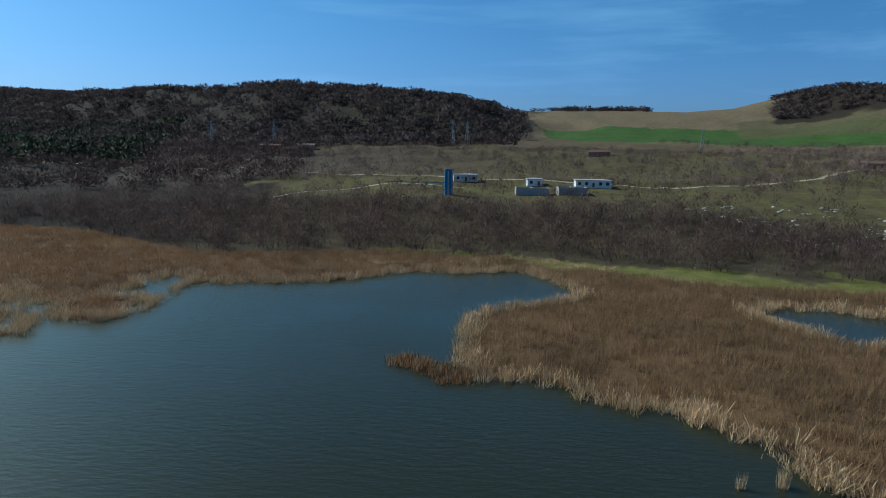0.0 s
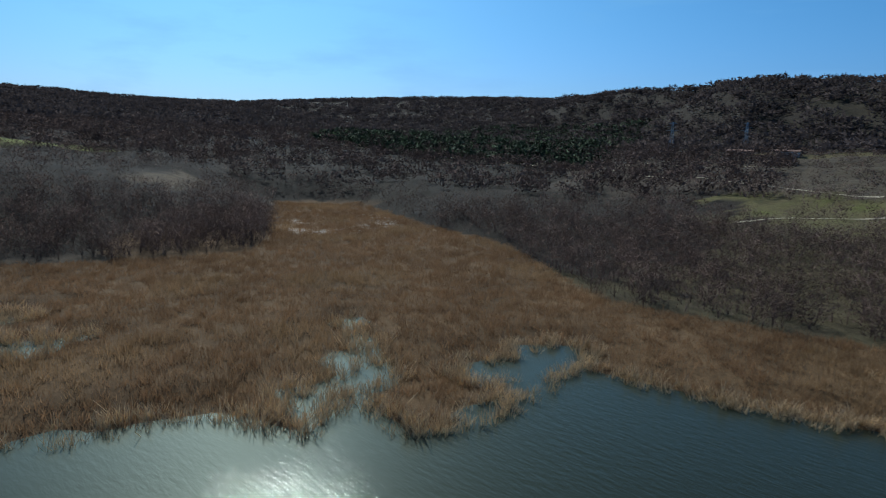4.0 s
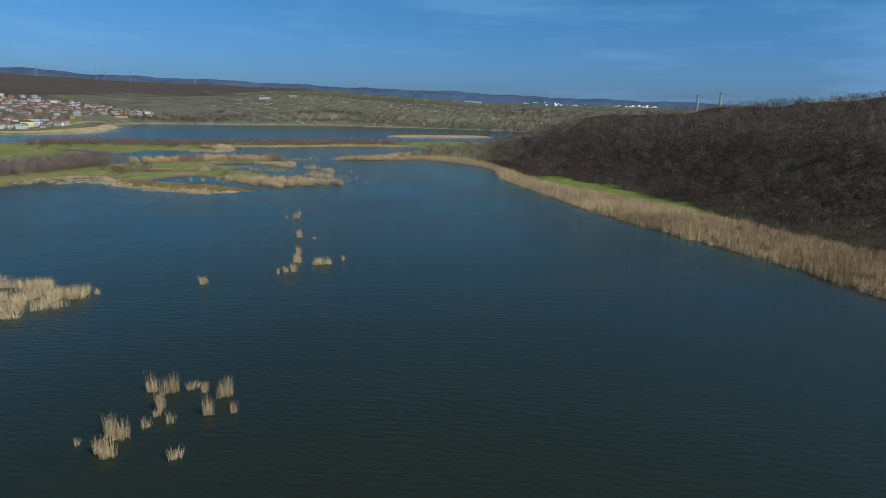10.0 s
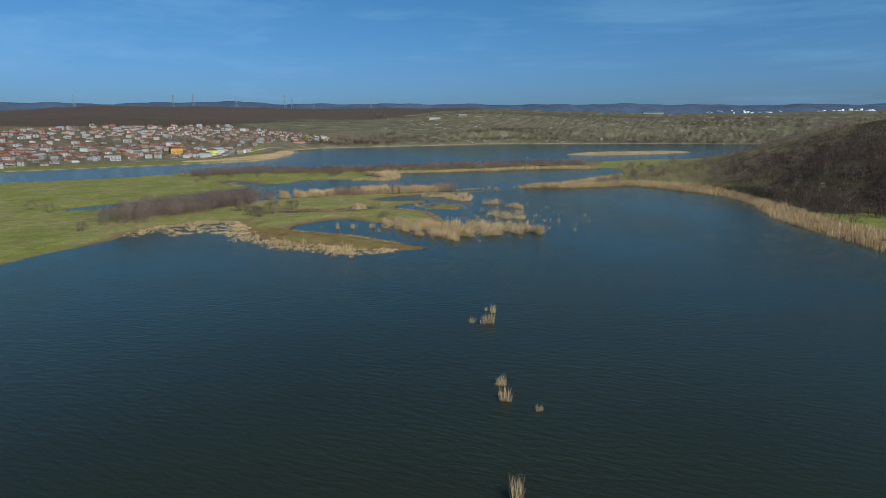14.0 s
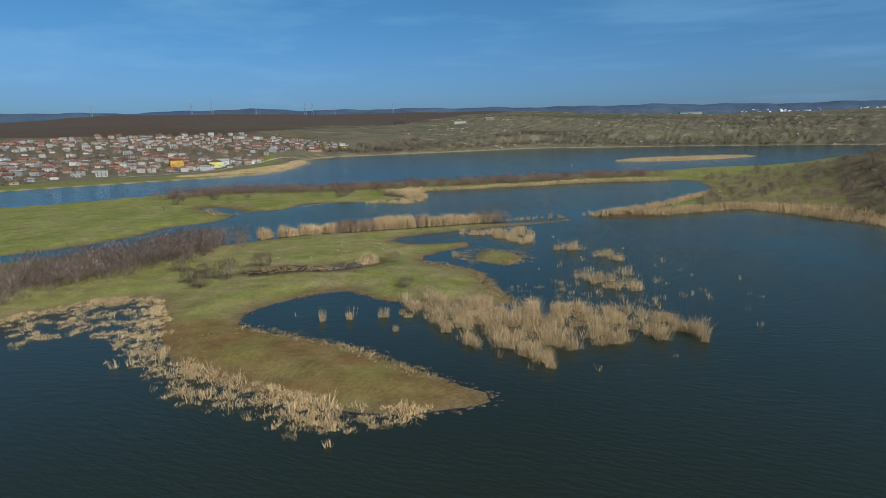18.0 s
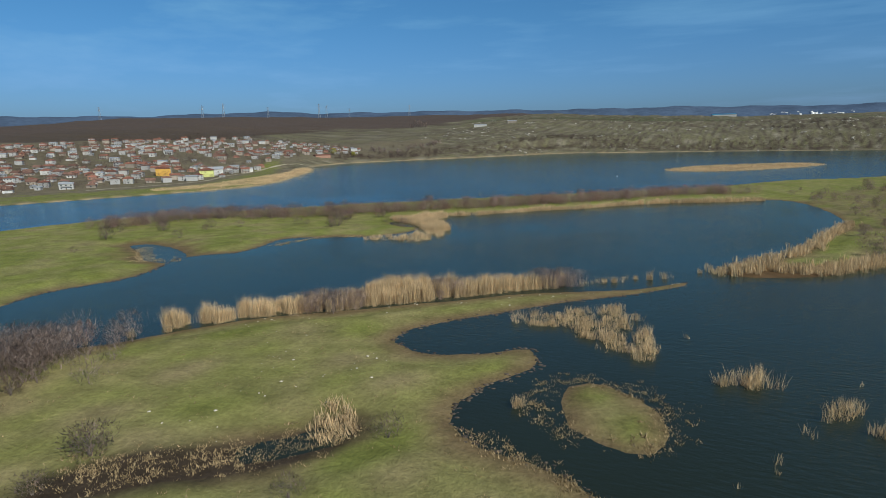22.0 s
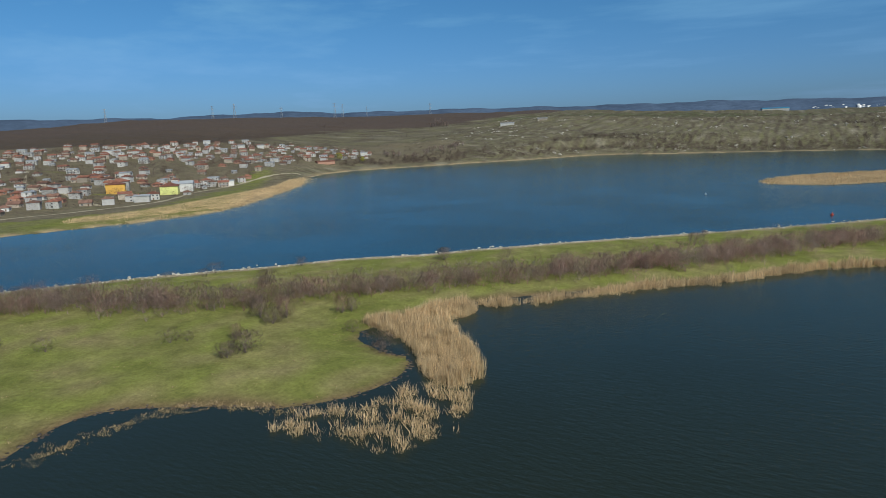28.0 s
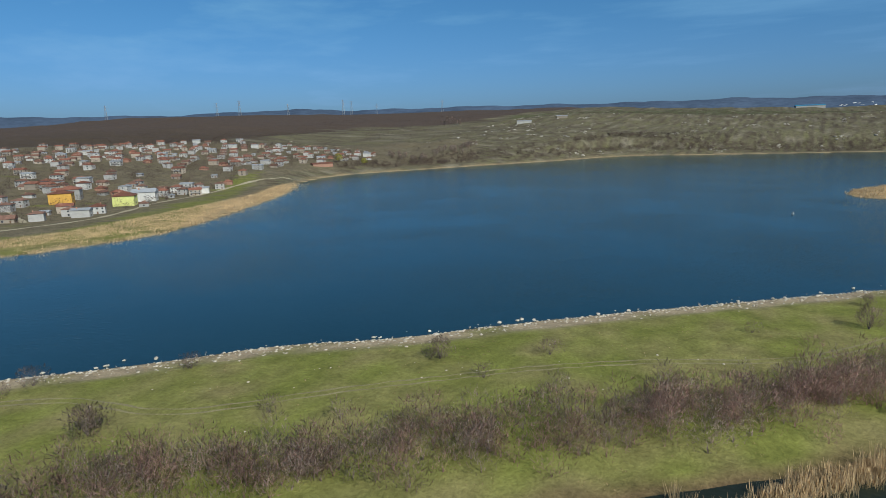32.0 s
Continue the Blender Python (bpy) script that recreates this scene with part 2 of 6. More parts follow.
nt.links.new(w_stretch.outputs[0], ripple_a.inputs["Vector"])
w_bump = nt.nodes.new("ShaderNodeBump")
w_bump.inputs["Distance"].default_value = 0.115
w_open = nt.nodes.new("ShaderNodeAttribute")       # calm close to the shore, rippled further out
w_open.attribute_name = "open_water"
w_calm = nt.nodes.new("ShaderNodeMath")
w_calm.operation = "MULTIPLY"
nt.links.new(gust_r.outputs[0], w_calm.inputs[0])
nt.links.new(w_open.outputs["Fac"], w_calm.inputs[1])
nt.links.new(w_calm.outputs[0], w_bump.inputs["Strength"])
nt.links.new(ripple_a.outputs["Fac"], w_bump.inputs["Height"])
for gloss in (mirror, edge_on):
    nt.links.new(w_bump.outputs[0], gloss.inputs["Normal"])


# ---- small tools ----
def np_mesh(name, verts, tris, mat=None, smooth=False, normals=None):
    """A mesh from arrays of corners and triangles, with normals of its own where a crown should shade as one soft mass."""
    verts, tris = np.asarray(verts, dtype=np.float32), np.asarray(tris, dtype=np.int32)
    me = bpy.data.meshes.new(name)
    me.vertices.add(len(verts))
    me.vertices.foreach_set("co", verts.ravel())
    me.loops.add(tris.size)
    me.loops.foreach_set("vertex_index", tris.ravel())
    me.polygons.add(len(tris))
    me.polygons.foreach_set("loop_start", np.arange(0, tris.size, 3, dtype=np.int32))
    me.polygons.foreach_set("loop_total", np.full(len(tris), 3, dtype=np.int32))
    if smooth:
        me.polygons.foreach_set("use_smooth", np.ones(len(tris), dtype=bool))
    me.update(calc_edges=True)
    if normals is not None:
        at = me.attributes.new("custom_normal", "FLOAT_VECTOR", "POINT")
        at.data.foreach_set("vector", np.asarray(normals, dtype=np.float32).ravel())
    if mat:
        me.materials.append(mat)
    return me


def smooth_line(points, closed=True, steps=4):
    """A Catmull-Rom line through the plan's points, in metres."""
    p = np.array(points, dtype=float) * PLAN
    n = len(p)
    out = []
    for i in range(n if closed else n - 1):
        a, b_, c, d = (p[(i + k) % n] if closed else p[min(max(i + k, 0), n - 1)] for k in (-1, 0, 1, 2))
        for k in range(steps):
            t = k / steps
            out.append(0.5 * (2 * b_ + (c - a) * t + (2 * a - 5 * b_ + 4 * c - d) * t * t + (3 * b_ - a - 3 * c + d) * t ** 3))
    if not closed:
        out.append(p[-1])
    return np.array(out)


def line_distance(x, y, line, closed=True):
    """The distance of each place from a line."""
    a = line
    b_ = np.roll(line, -1, axis=0)
    if not closed:
        a, b_ = line[:-1], line[1:]
    best = np.full(x.shape, 1e9)
    for (ax, ay), (bx, by) in zip(a, b_):
        dx, dy = bx - ax, by - ay
        l2 = dx * dx + dy * dy + 1e-9
        t = np.clip(((x - ax) * dx + (y - ay) * dy) / l2, 0, 1)
        np.minimum(best, (x - ax - t * dx) ** 2 + (y - ay - t * dy) ** 2, out=best)
    return np.sqrt(best)


def inside(x, y, line):
    """Whether each place lies within a closed line."""
    hit = np.zeros(x.shape, dtype=bool)
    for (ax, ay), (bx, by) in zip(line, np.roll(line, -1, axis=0)):
        if ay != by:
            hit ^= ((ay > y) != (by > y)) & (x < (bx - ax) * (y - ay) / (by - ay) + ax)
    return hit


def signed(x, y, line):
    """Distance from a closed line, positive within it."""
    out = np.full(x.shape, -60.0)
    lo, hi = line.min(0) - 60, line.max(0) + 60
    near = (x > lo[0]) & (x < hi[0]) & (y > lo[1]) & (y < hi[1])
    xs, ys = x[near], y[near]
    out[near] = np.clip(np.where(inside(xs, ys, line), 1, -1) * line_distance(xs, ys, line), -60, 60)
    return out


def wave_noise(x, y, size, seed=0):
    """Cheap smooth noise of about -1 to 1 with features of the given size."""
    rng = np.random.RandomState(seed + 11)
    v = np.zeros(x.shape)
    for k in range(7):
        a, ph, f = rng.uniform(0, math.tau), rng.uniform(0, math.tau), rng.uniform(0.6, 1.7) * math.tau / size
        v += np.sin((x * math.cos(a) + y * math.sin(a)) * f + ph + 0.9 * np.sin((x * math.sin(a) - y * math.cos(a)) * f * 0.6 + ph * 2))
    return v / 4.0


# ---- the plan: shores (drawn at three quarters of true size) ----
PLAN = 4 / 3
SHORE_NORTH = [(59.3, -24.2), (48.3, 6.6), (36.6, 25.9), (26.7, 41), (26.7, 45.1), (22.5, 49), (21.5, 53.8), (17.4, 52.6), (14.3, 54.5), (11.2, 57.4), (8.1, 59.3), (3.1, 60), (3, 71.1), (4.9, 81.4), (10, 85.8), (21.4, 93.8), (18.1, 108), (12.9, 113.8), (5.7, 112.1),
               (-9.5, 110.8), (-14.4, 105.3), (-26.1, 101.4), (-39.4, 99.3), (-43.2, 97.1), (-42.1, 86.4), (-44.9, 76.5), (-54.7, 79), (-50.8, 70.3)]
SHORE_WEST = [(-58.7, 67), (-64, 51.9), (-68.1, 44.8), (-75.6, 42.5), (-81.7, 45.6), (-85.8, 49.6), (-91.3, 50.6), (-94.3, 47.5), (-102.6, 44.4), (-109.9, 45.4), (-118.3, 42.3), (-122.7, 34.3), (-130.1, 26), (-133.4, 15.5), (-136.7, -3.4), (-138.9, -20.1), (-139.1, -38.9),
              (-132.9, -58.7), (-127.6, -72.2), (-123.5, -86.9), (-114.2, -106.2), (-105.2, -126), (-98.3, -143.8), (-91.5, -166.5), (-79, -209.1), (-76.1, -245.8), (-61.7, -272.5), (-46.6, -286.8), (-40.2, -291.7), (-30.1, -283.9), (-17.9, -270.1), (-5.7, -265.7)]
SHORE_DIKE = [(-3.5, -270), (-10.3, -280), (-18.4, -295), (-24.5, -314.1), (-32.4, -336.5), (-30.8, -375.5), (-21, -396.9), (4.4, -381.3), (24.9, -371.2), (45.9, -352.4), (63.2, -339.8), (75.4, -328.3), (84.6, -309.4), (77.2, -303.3), (73.4, -302.7), (71.1, -298),
              (72.2, -291.8), (75.6, -286.8), (79, -284.4), (86.2, -281.8), (96.3, -275.7), (94.9, -266.3), (94.4, -257.6), (99.1, -253.1), (101.7, -246.6), (96, -232), (100.1, -217.9), (97.1, -205.1), (98.9, -189.6), (106.4, -171.3), (102, -165)]
SHORE_ISLAND = [(90.5, -181.3), (78.8, -193.9), (67.6, -201.9), (62.1, -210.4), (57.4, -216.9), (51.6, -222.3), (45.6, -226.7), (40.6, -231), (32.3, -237.3), (26.1, -242.9), (17.7, -247.5), (9.1, -252.1), (3, -259.1), (3, -255.9), (10.2, -247.7), (17.9, -240.7), (24.1, -233.8),
                (32.3, -223.8), (34.2, -219.5), (33.1, -216.3), (28, -214.2), (21.8, -216.5), (17.8, -219.8), (15.6, -214.4), (18.7, -207.9), (19.6, -201), (15.6, -196.8), (8.5, -194.8), (4.4, -191.6), (1.3, -185.4), (-4.5, -177.1), (-0.5, -173.9), (7.5, -171.7), (15.2, -172.8)]
SHORE_COVES = [(21.2, -174.8), (25.9, -167.7), (27, -161.2), (23.9, -156.1), (16.1, -155.1), (7.2, -154.1), (-0.7, -151.1), (-6.6, -149.1), (-11.7, -146.3), (-6.8, -142), (-1, -139.8), (10.8, -140.4), (19.6, -142.4), (26.5, -146), (31.4, -150.2), (38.5, -156), (45.5, -161.1),
               (51.2, -158), (54.2, -149.7), (54.7, -142.5), (51.3, -131), (51.7, -119.7), (49.2, -107.6), (43.9, -97.6), (31.4, -80), (39.5, -56.6)]
LAKE = smooth_line(SHORE_NORTH + SHORE_WEST + SHORE_DIKE + SHORE_ISLAND + SHORE_COVES, steps=3)
BIG_NEAR = [(x / PLAN, y / PLAN) for x, y in (
    (420, -170), (330, -245), (262, -325), (240, -385), (222, -406), (205, -425), (192, -438), (173, -455), (158, -471), (140, -483), (125, -497), (104, -515), (82, -532), (51, -557), (0, -600), (-45, -660), (-95, -690), (-170, -760), (-260, -900))]
BIG_FAR = [(x / PLAN, y / PLAN) for x, y in (
    (-400, -1150), (-288, -1285), (-121, -1306), (0, -1300), (142, -1270), (245, -1255), (300, -1150), (352, -1070), (410, -970), (448, -890), (428, -800), (370, -712), (335, -645), (305, -575), (302, -545), (312, -505), (332, -460), (352, -418), (390, -350), (450, -290), (520, -230))]
BIG_LAKE = smooth_line(BIG_NEAR + BIG_FAR, steps=3)
POOLS = [smooth_line(p, steps=3) for p in (
    [(42.4, 84.9), (48.9, 88.5), (57.4, 88.6), (62.2, 81.2), (58, 72.3), (52, 70.3), (47.7, 73.2)],
    [(-92, 53), (-90, 59), (-86, 64.5), (-82.5, 61), (-84, 57), (-87, 52.5)],
    [(-70, 91), (-65, 90), (-58, 86), (-53, 83), (-53.5, 75), (-58, 73), (-58, 80), (-62, 84.5)],
    [(-52, 88), (-50, 95), (-49, 103), (-43, 104), (-42, 96), (-46, 88)],
    [(-101.4, 61.9), (-98.4, 64.9), (-96.3, 62.9), (-99.4, 59.8)],
    [(33, -189.4), (30, -192), (28.6, -195.6), (26.2, -195), (26, -192.6), (28.4, -189.6), (31, -187.4)],
    [(100.5, -243.5), (102, -249.5), (112, -256), (123, -258.8), (126, -255.8), (116, -250), (108, -244)])]
ISLETS = [smooth_line(p, steps=3) for p in (
    [(11.5, -210.2), (8.4, -212.3), (3.4, -208.9), (1.4, -203.4), (3.4, -199.1), (8.5, -201.2), (10.6, -204.4)],
    [(27, -570), (0, -564), (-34, -592), (-71, -649), (-45, -660), (15, -615)])]
REED_WEST = [(80, 95), (70.5, 97), (52.5, 100), (39.8, 103.5), (31.5, 110), (21.8, 113), (11, 123), (-4.5, 128), (-22.5, 128.5), (-45, 125), (-53.8, 126), (-66.6, 134.2), (-91.5, 152.1), (-128.8, 163.3), (-176.6, 181.8), (-193.9, 162.1), (-126.3, 115.3), (-118.3, 99.3), (-127.5, 75.2), (-140.4, 46.3),
             (-149.4, 25.8), (-153.9, -3.7), (-153, -34), (-150.1, -65.7), (-140.7, -97.3), (-129.2, -126.7), (-118, -146.8), (-109, -165.9), (-98.9, -179.6), (-87.2, -209.2), (-79.6, -249), (-66.2, -278.9), (-47.9, -296.6), (-33.6, -290.2), (-16.5, -274.4), (-1.4, -267.8), (-21.2, -201.6)]
REED_EAST = [(-60, -97.9), (-69.8, -2.3), (-19.5, 40.2), (10.2, 46.5), (40.5, 21.8), (56.6, 26), (76.4, 53.5), (88, 86.2)]
REED_BED = smooth_line(REED_WEST + REED_EAST, steps=2)


def land(x, y):
    """Metres from the nearest water's edge: positive on land."""
    d = -np.maximum(signed(x, y, LAKE), signed(x, y, BIG_LAKE))
    for p in POOLS:
        d = np.minimum(d, -signed(x, y, p))
    for p in ISLETS:
        d = np.maximum(d, signed(x, y, p))
    # the western reed bed is broken by small leads of open water
    lead = (d > 0) & (d < 28) & (x < -45) & (x > -170) & (y > 40) & (y < 140)
    if lead.any():
        d[lead] -= 13 * np.clip(wave_noise(x[lead], y[lead], 17, 78) - 0.42, 0, 1.2) * np.clip((28 - d[lead]) / 10, 0, 1)
    return d


# ---- the lie of the land: rings of heights round a point in the lake, every 15 degrees ----
CX, CY = -20.0, -120.0
RING_FOOT = [290, 320, 300, 235, 205, 188, 165, 161, 162, 190, 215, 215, 1200, 1110, 900, 530, 490, 480, 400, 350, 300, 285, 285, 288]
RING_LOW = [385, 450, 480, 360, 330, 300, 270, 260, 255, 265, 280, 280, 1300, 1250, 1100, 800, 750, 750, 700, 600, 500, 480, 480, 385]
HIGH_LOW = [11, 9, 10, 16, 22, 25, 27, 27, 27, 22, 16, 16, 30, 35, 16, 10, 9, 8, 10, 12, 12, 13, 14, 11]
RING_MID = [690, 680, 900, 900, 700, 600, 549, 500, 440, 405, 366, 366, 1415, 1435, 1450, 1100, 1100, 1150, 1100, 1000, 900, 800, 815, 815]
HIGH_MID = [33, 26, 28, 34, 38, 40, 47, 58, 57, 45, 34, 34, 50, 64, 45, 36, 34, 30, 30, 32, 33, 38, 38, 40]
RING_TOP = [1117, 1108, 1770, 1740, 1700, 1650, 1000, 900, 700, 560, 520, 520, 2165, 2185, 2180, 2160, 2120, 2100, 1700, 1500, 1400, 1310, 1314, 1420]
HIGH_TOP = [110, 123, 136, 118, 97, 105, 52, 58, 57, 40, 26, 26, 74, 102, 102, 106, 72, 54, 60, 70, 90, 138, 122, 110]

# the crest's own swells and notches, in degrees round the lake and metres
CREST_AZ = [-33, -29, -26.5, -25.5, -21.5, -15.4, -8.5, -6, -4, 0.6, 6, 10.6, 15.5, 20, 25, 27.3, 28.6, 31, 33, 38, 44, 51, 55, 63, 68, 72, 76, 80.5, 84, 90]
CREST_H = [15, 6, -7, -12, -13, -5, -4, -5, -9, -4, 2, 0, -2, -3, -7, -16, -6, 0, 2, 9, 0, -1, -5, -2, 4, 8, -2, -18, -18, 0]


def around(table, az):
    return np.interp(az, np.arange(25) * 15.0, table + table[:1])


def smooth(t):
    t = np.clip(t, 0, 1)
    return t * t * (3 - 2 * t)


def polar(x, y):
    return np.degrees(np.arctan2(-(x - CX), y - CY)) % 360, np.hypot(x - CX, y - CY)


def slope(az, r):
    """The height along a ray from the middle of the lake: foot, low slope, shoulder, crest and what lies behind."""
    r1, r2, r3, r4 = (around(t, az) for t in (RING_FOOT, RING_LOW, RING_MID, RING_TOP))
    h2, h3, h4 = (around(t, az) for t in (HIGH_LOW, HIGH_MID, HIGH_TOP))
    h4 = h4 + np.interp(np.where(az > 180, az - 360, az), CREST_AZ, CREST_H, 0, 0)
    h = 0.9 + (h2 - 0.9) * smooth((r - r1) / (r2 - r1))
    h = np.where(r > r2, h2 + (h3 - h2) * np.clip((r - r2) / (r3 - r2), 0, 1), h)
    h = np.where(r > r3, h3 + (h4 - h3) * smooth((r - r3) / (r4 - r3)), h)
    return np.where(r > r4, h4 + (10 - h4) * smooth((r - r4) / 900), h)


def hills(x, y):
    az, r = polar(x, y)
    az = (az + 2.2 * np.sin(r * 0.008) + 1.2 * np.sin(r * 0.023 + 1)) % 360
    r1 = around(RING_FOOT, az)
    # the near wooded hill runs out at about 165 degrees; the far plateau begins beyond the big lake
    near = slope(np.where(az < 180, np.minimum(az, 150), az), r)
    near = np.where(az < 180, 0.9 + (near - 0.9) * smooth((173 - az) / 20), near)
    h = np.where((az > 100) & (az < 180), np.maximum(near, slope(np.maximum(az, 180), r)), near)
    h = h - 22 * np.exp(-((az - 352.5) / 4.0) ** 2) * smooth((r - 800) / 250) * (r < 1300)
    bed = (r < 470) & (((az > 8) & (az < 45)) | (az > 330))
    h[bed] = np.minimum(h[bed], 0.9 + 0.3 * np.maximum(-signed(np.asarray(x)[bed], np.asarray(y)[bed], REED_BED), 0))
    rough = np.clip((r - r1) / 200, 0, 1)
    return h + rough * (1.6 * wave_noise(x, y, 90, 3) + 0.7 * wave_noise(x, y, 33, 4) + np.clip(r / 900 - 0.5, 0, 1) * 3 * wave_noise(x, y, 330, 5))


def ground_height(x, y, d=None):
    x, y = np.asarray(x, dtype=float), np.asarray(y, dtype=float)
    d = land(x, y) if d is None else d
    low = 0.10 * d + 0.05 * wave_noise(x, y, 9, 1) * np.clip(d / 3, 0, 1)
    soft = 0.75 * (1 - np.exp(-np.maximum(d, 0) / 7.0)) + 0.12 * wave_noise(x, y, 24, 2) * np.clip(d / 8, 0, 1)
    bank = np.where(d > 0, soft + 0.35 * np.maximum(d - 6, 0) + 1.2 * np.maximum(d - 40, 0) ** 1.6, np.maximum(low * 2, -1.5))
    return np.where(d > 0, np.minimum(np.maximum(hills(x, y), 0.2), bank) , bank)



# ---- ground ----
def grid_line(lo, hi, step, end_lo, end_hi, grow=1.065):
    v = list(np.arange(lo, hi + step, step))
    s, e = step, v[-1]
    while e < end_hi:
        s *= grow
        e += s
        v.append(e)
    s, e = step, v[0]
    while e > end_lo:
        s *= grow
        e -= s
        v.insert(0, e)
    return np.array(v)


GX = grid_line(-236, 196, 2.2, -4700, 4700)
GX = np.unique(np.round(np.concatenate((GX[(GX < 200) | (GX > 530)], np.arange(204, 530, 7.0))), 3))
GY = grid_line(-540, 236, 2.2, -4900, 4700)
GY = np.unique(np.round(np.concatenate((GY[(GY > -545) | (GY < -1345)], np.arange(-1342, -545, 7.0))), 3))
GY = np.unique(np.round(np.concatenate((GY[(GY > -1350) | (GY < -1905)], np.arange(-1900, -1345, 13.0))), 3))
GX = np.unique(np.round(np.concatenate((GX[(GX > -238) | (GX < -470)], np.arange(-468, -238, 6.5))), 3))
GY = np.unique(np.round(np.concatenate((GY[(GY < 238) | (GY > 960)], np.arange(246, 960, 10.0))), 3))
gx, gy = np.meshgrid(GX, GY)
flat_x, flat_y = gx.ravel(), gy.ravel()
flat_d = land(flat_x, flat_y)
flat_z = ground_height(flat_x, flat_y, flat_d)

GRASS, DRY, MUD, REED_FLOOR = np.array([0.180, 0.190, 0.047]), np.array([0.235, 0.190, 0.092]), np.array([0.165, 0.116, 0.060]), np.array([0.115, 0.072, 0.036])
# the wood floor is leaf litter, darkened for shade beneath the trees
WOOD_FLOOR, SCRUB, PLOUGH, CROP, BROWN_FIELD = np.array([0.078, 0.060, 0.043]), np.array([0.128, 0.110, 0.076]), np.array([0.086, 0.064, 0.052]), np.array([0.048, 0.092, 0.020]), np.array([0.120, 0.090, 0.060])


def paint(base, colour, weight):
    return base + (colour - base) * np.clip(weight, 0, 1)[:, None]


FAR_SIDE = np.array([(520, -170), (360, -330), (280, -440), (230, -560), (200, -750), (100, -950), (-150, -1000), (-400, -1000), (-3500, -1400), (-3500, -4800), (4600, -4800), (4600, -170)], dtype=float)


# open ground in the woods: the strip behind the western reeds, the hilltop pasture, a terrace and a cutting
SHORE_MEADOW = np.array([(-120, -290), (-138, -276), (-150, -260), (-160, -232), (-170, -196), (-177, -160), (-168, -158), (-155, -186), (-142, -214), (-128, -250)], dtype=float)
HILL_PASTURE = np.array([(-392, -236), (-398, -195), (-396, -145), (-430, -112), (-520, -92), (-700, -60), (-700, -330), (-470, -300)], dtype=float)
TERRACE = np.array([(-372, 100), (-371, 138), (-376, 168), (-366, 190), (-382, 190), (-394, 170), (-390, 136), (-392, 100)], dtype=float)
CUTTING = np.array([(-290, 186), (-262, 144), (-246, 150), (-232, 165), (-246, 174), (-268, 192)], dtype=float)
TERRACE_LINE = smooth_line([(x * 0.75, y * 0.75) for x, y in ((-270, -110), (-282, -76), (-294, -54), (-300, -30), (-301, -10), (-312, 18), (-322, 44))], False, 4)
CROP_FIELD = np.array([(122, 770), (150, 728), (200, 680), (263, 640), (322, 592), (400, 600), (500, 640), (600, 700), (520, 770), (380, 842), (251, 915), (140, 925)], dtype=float)
LOW_FIELD = np.array([(40, 530), (105, 520), (185, 505), (250, 520), (262, 600), (200, 668), (150, 715), (118, 760), (90, 700), (60, 620)], dtype=float)


def cleared(x, y):
    """Where no wood grows."""
    out = line_distance(x, y, TERRACE_LINE, False) < 4.5
    for p in (SHORE_MEADOW, HILL_PASTURE, TERRACE, CROP_FIELD, LOW_FIELD):
        out |= inside(x, y, p)
    out |= inside(x, y, CUTTING) & (wave_noise(x, y, 14, 90) > -0.2)
    return out


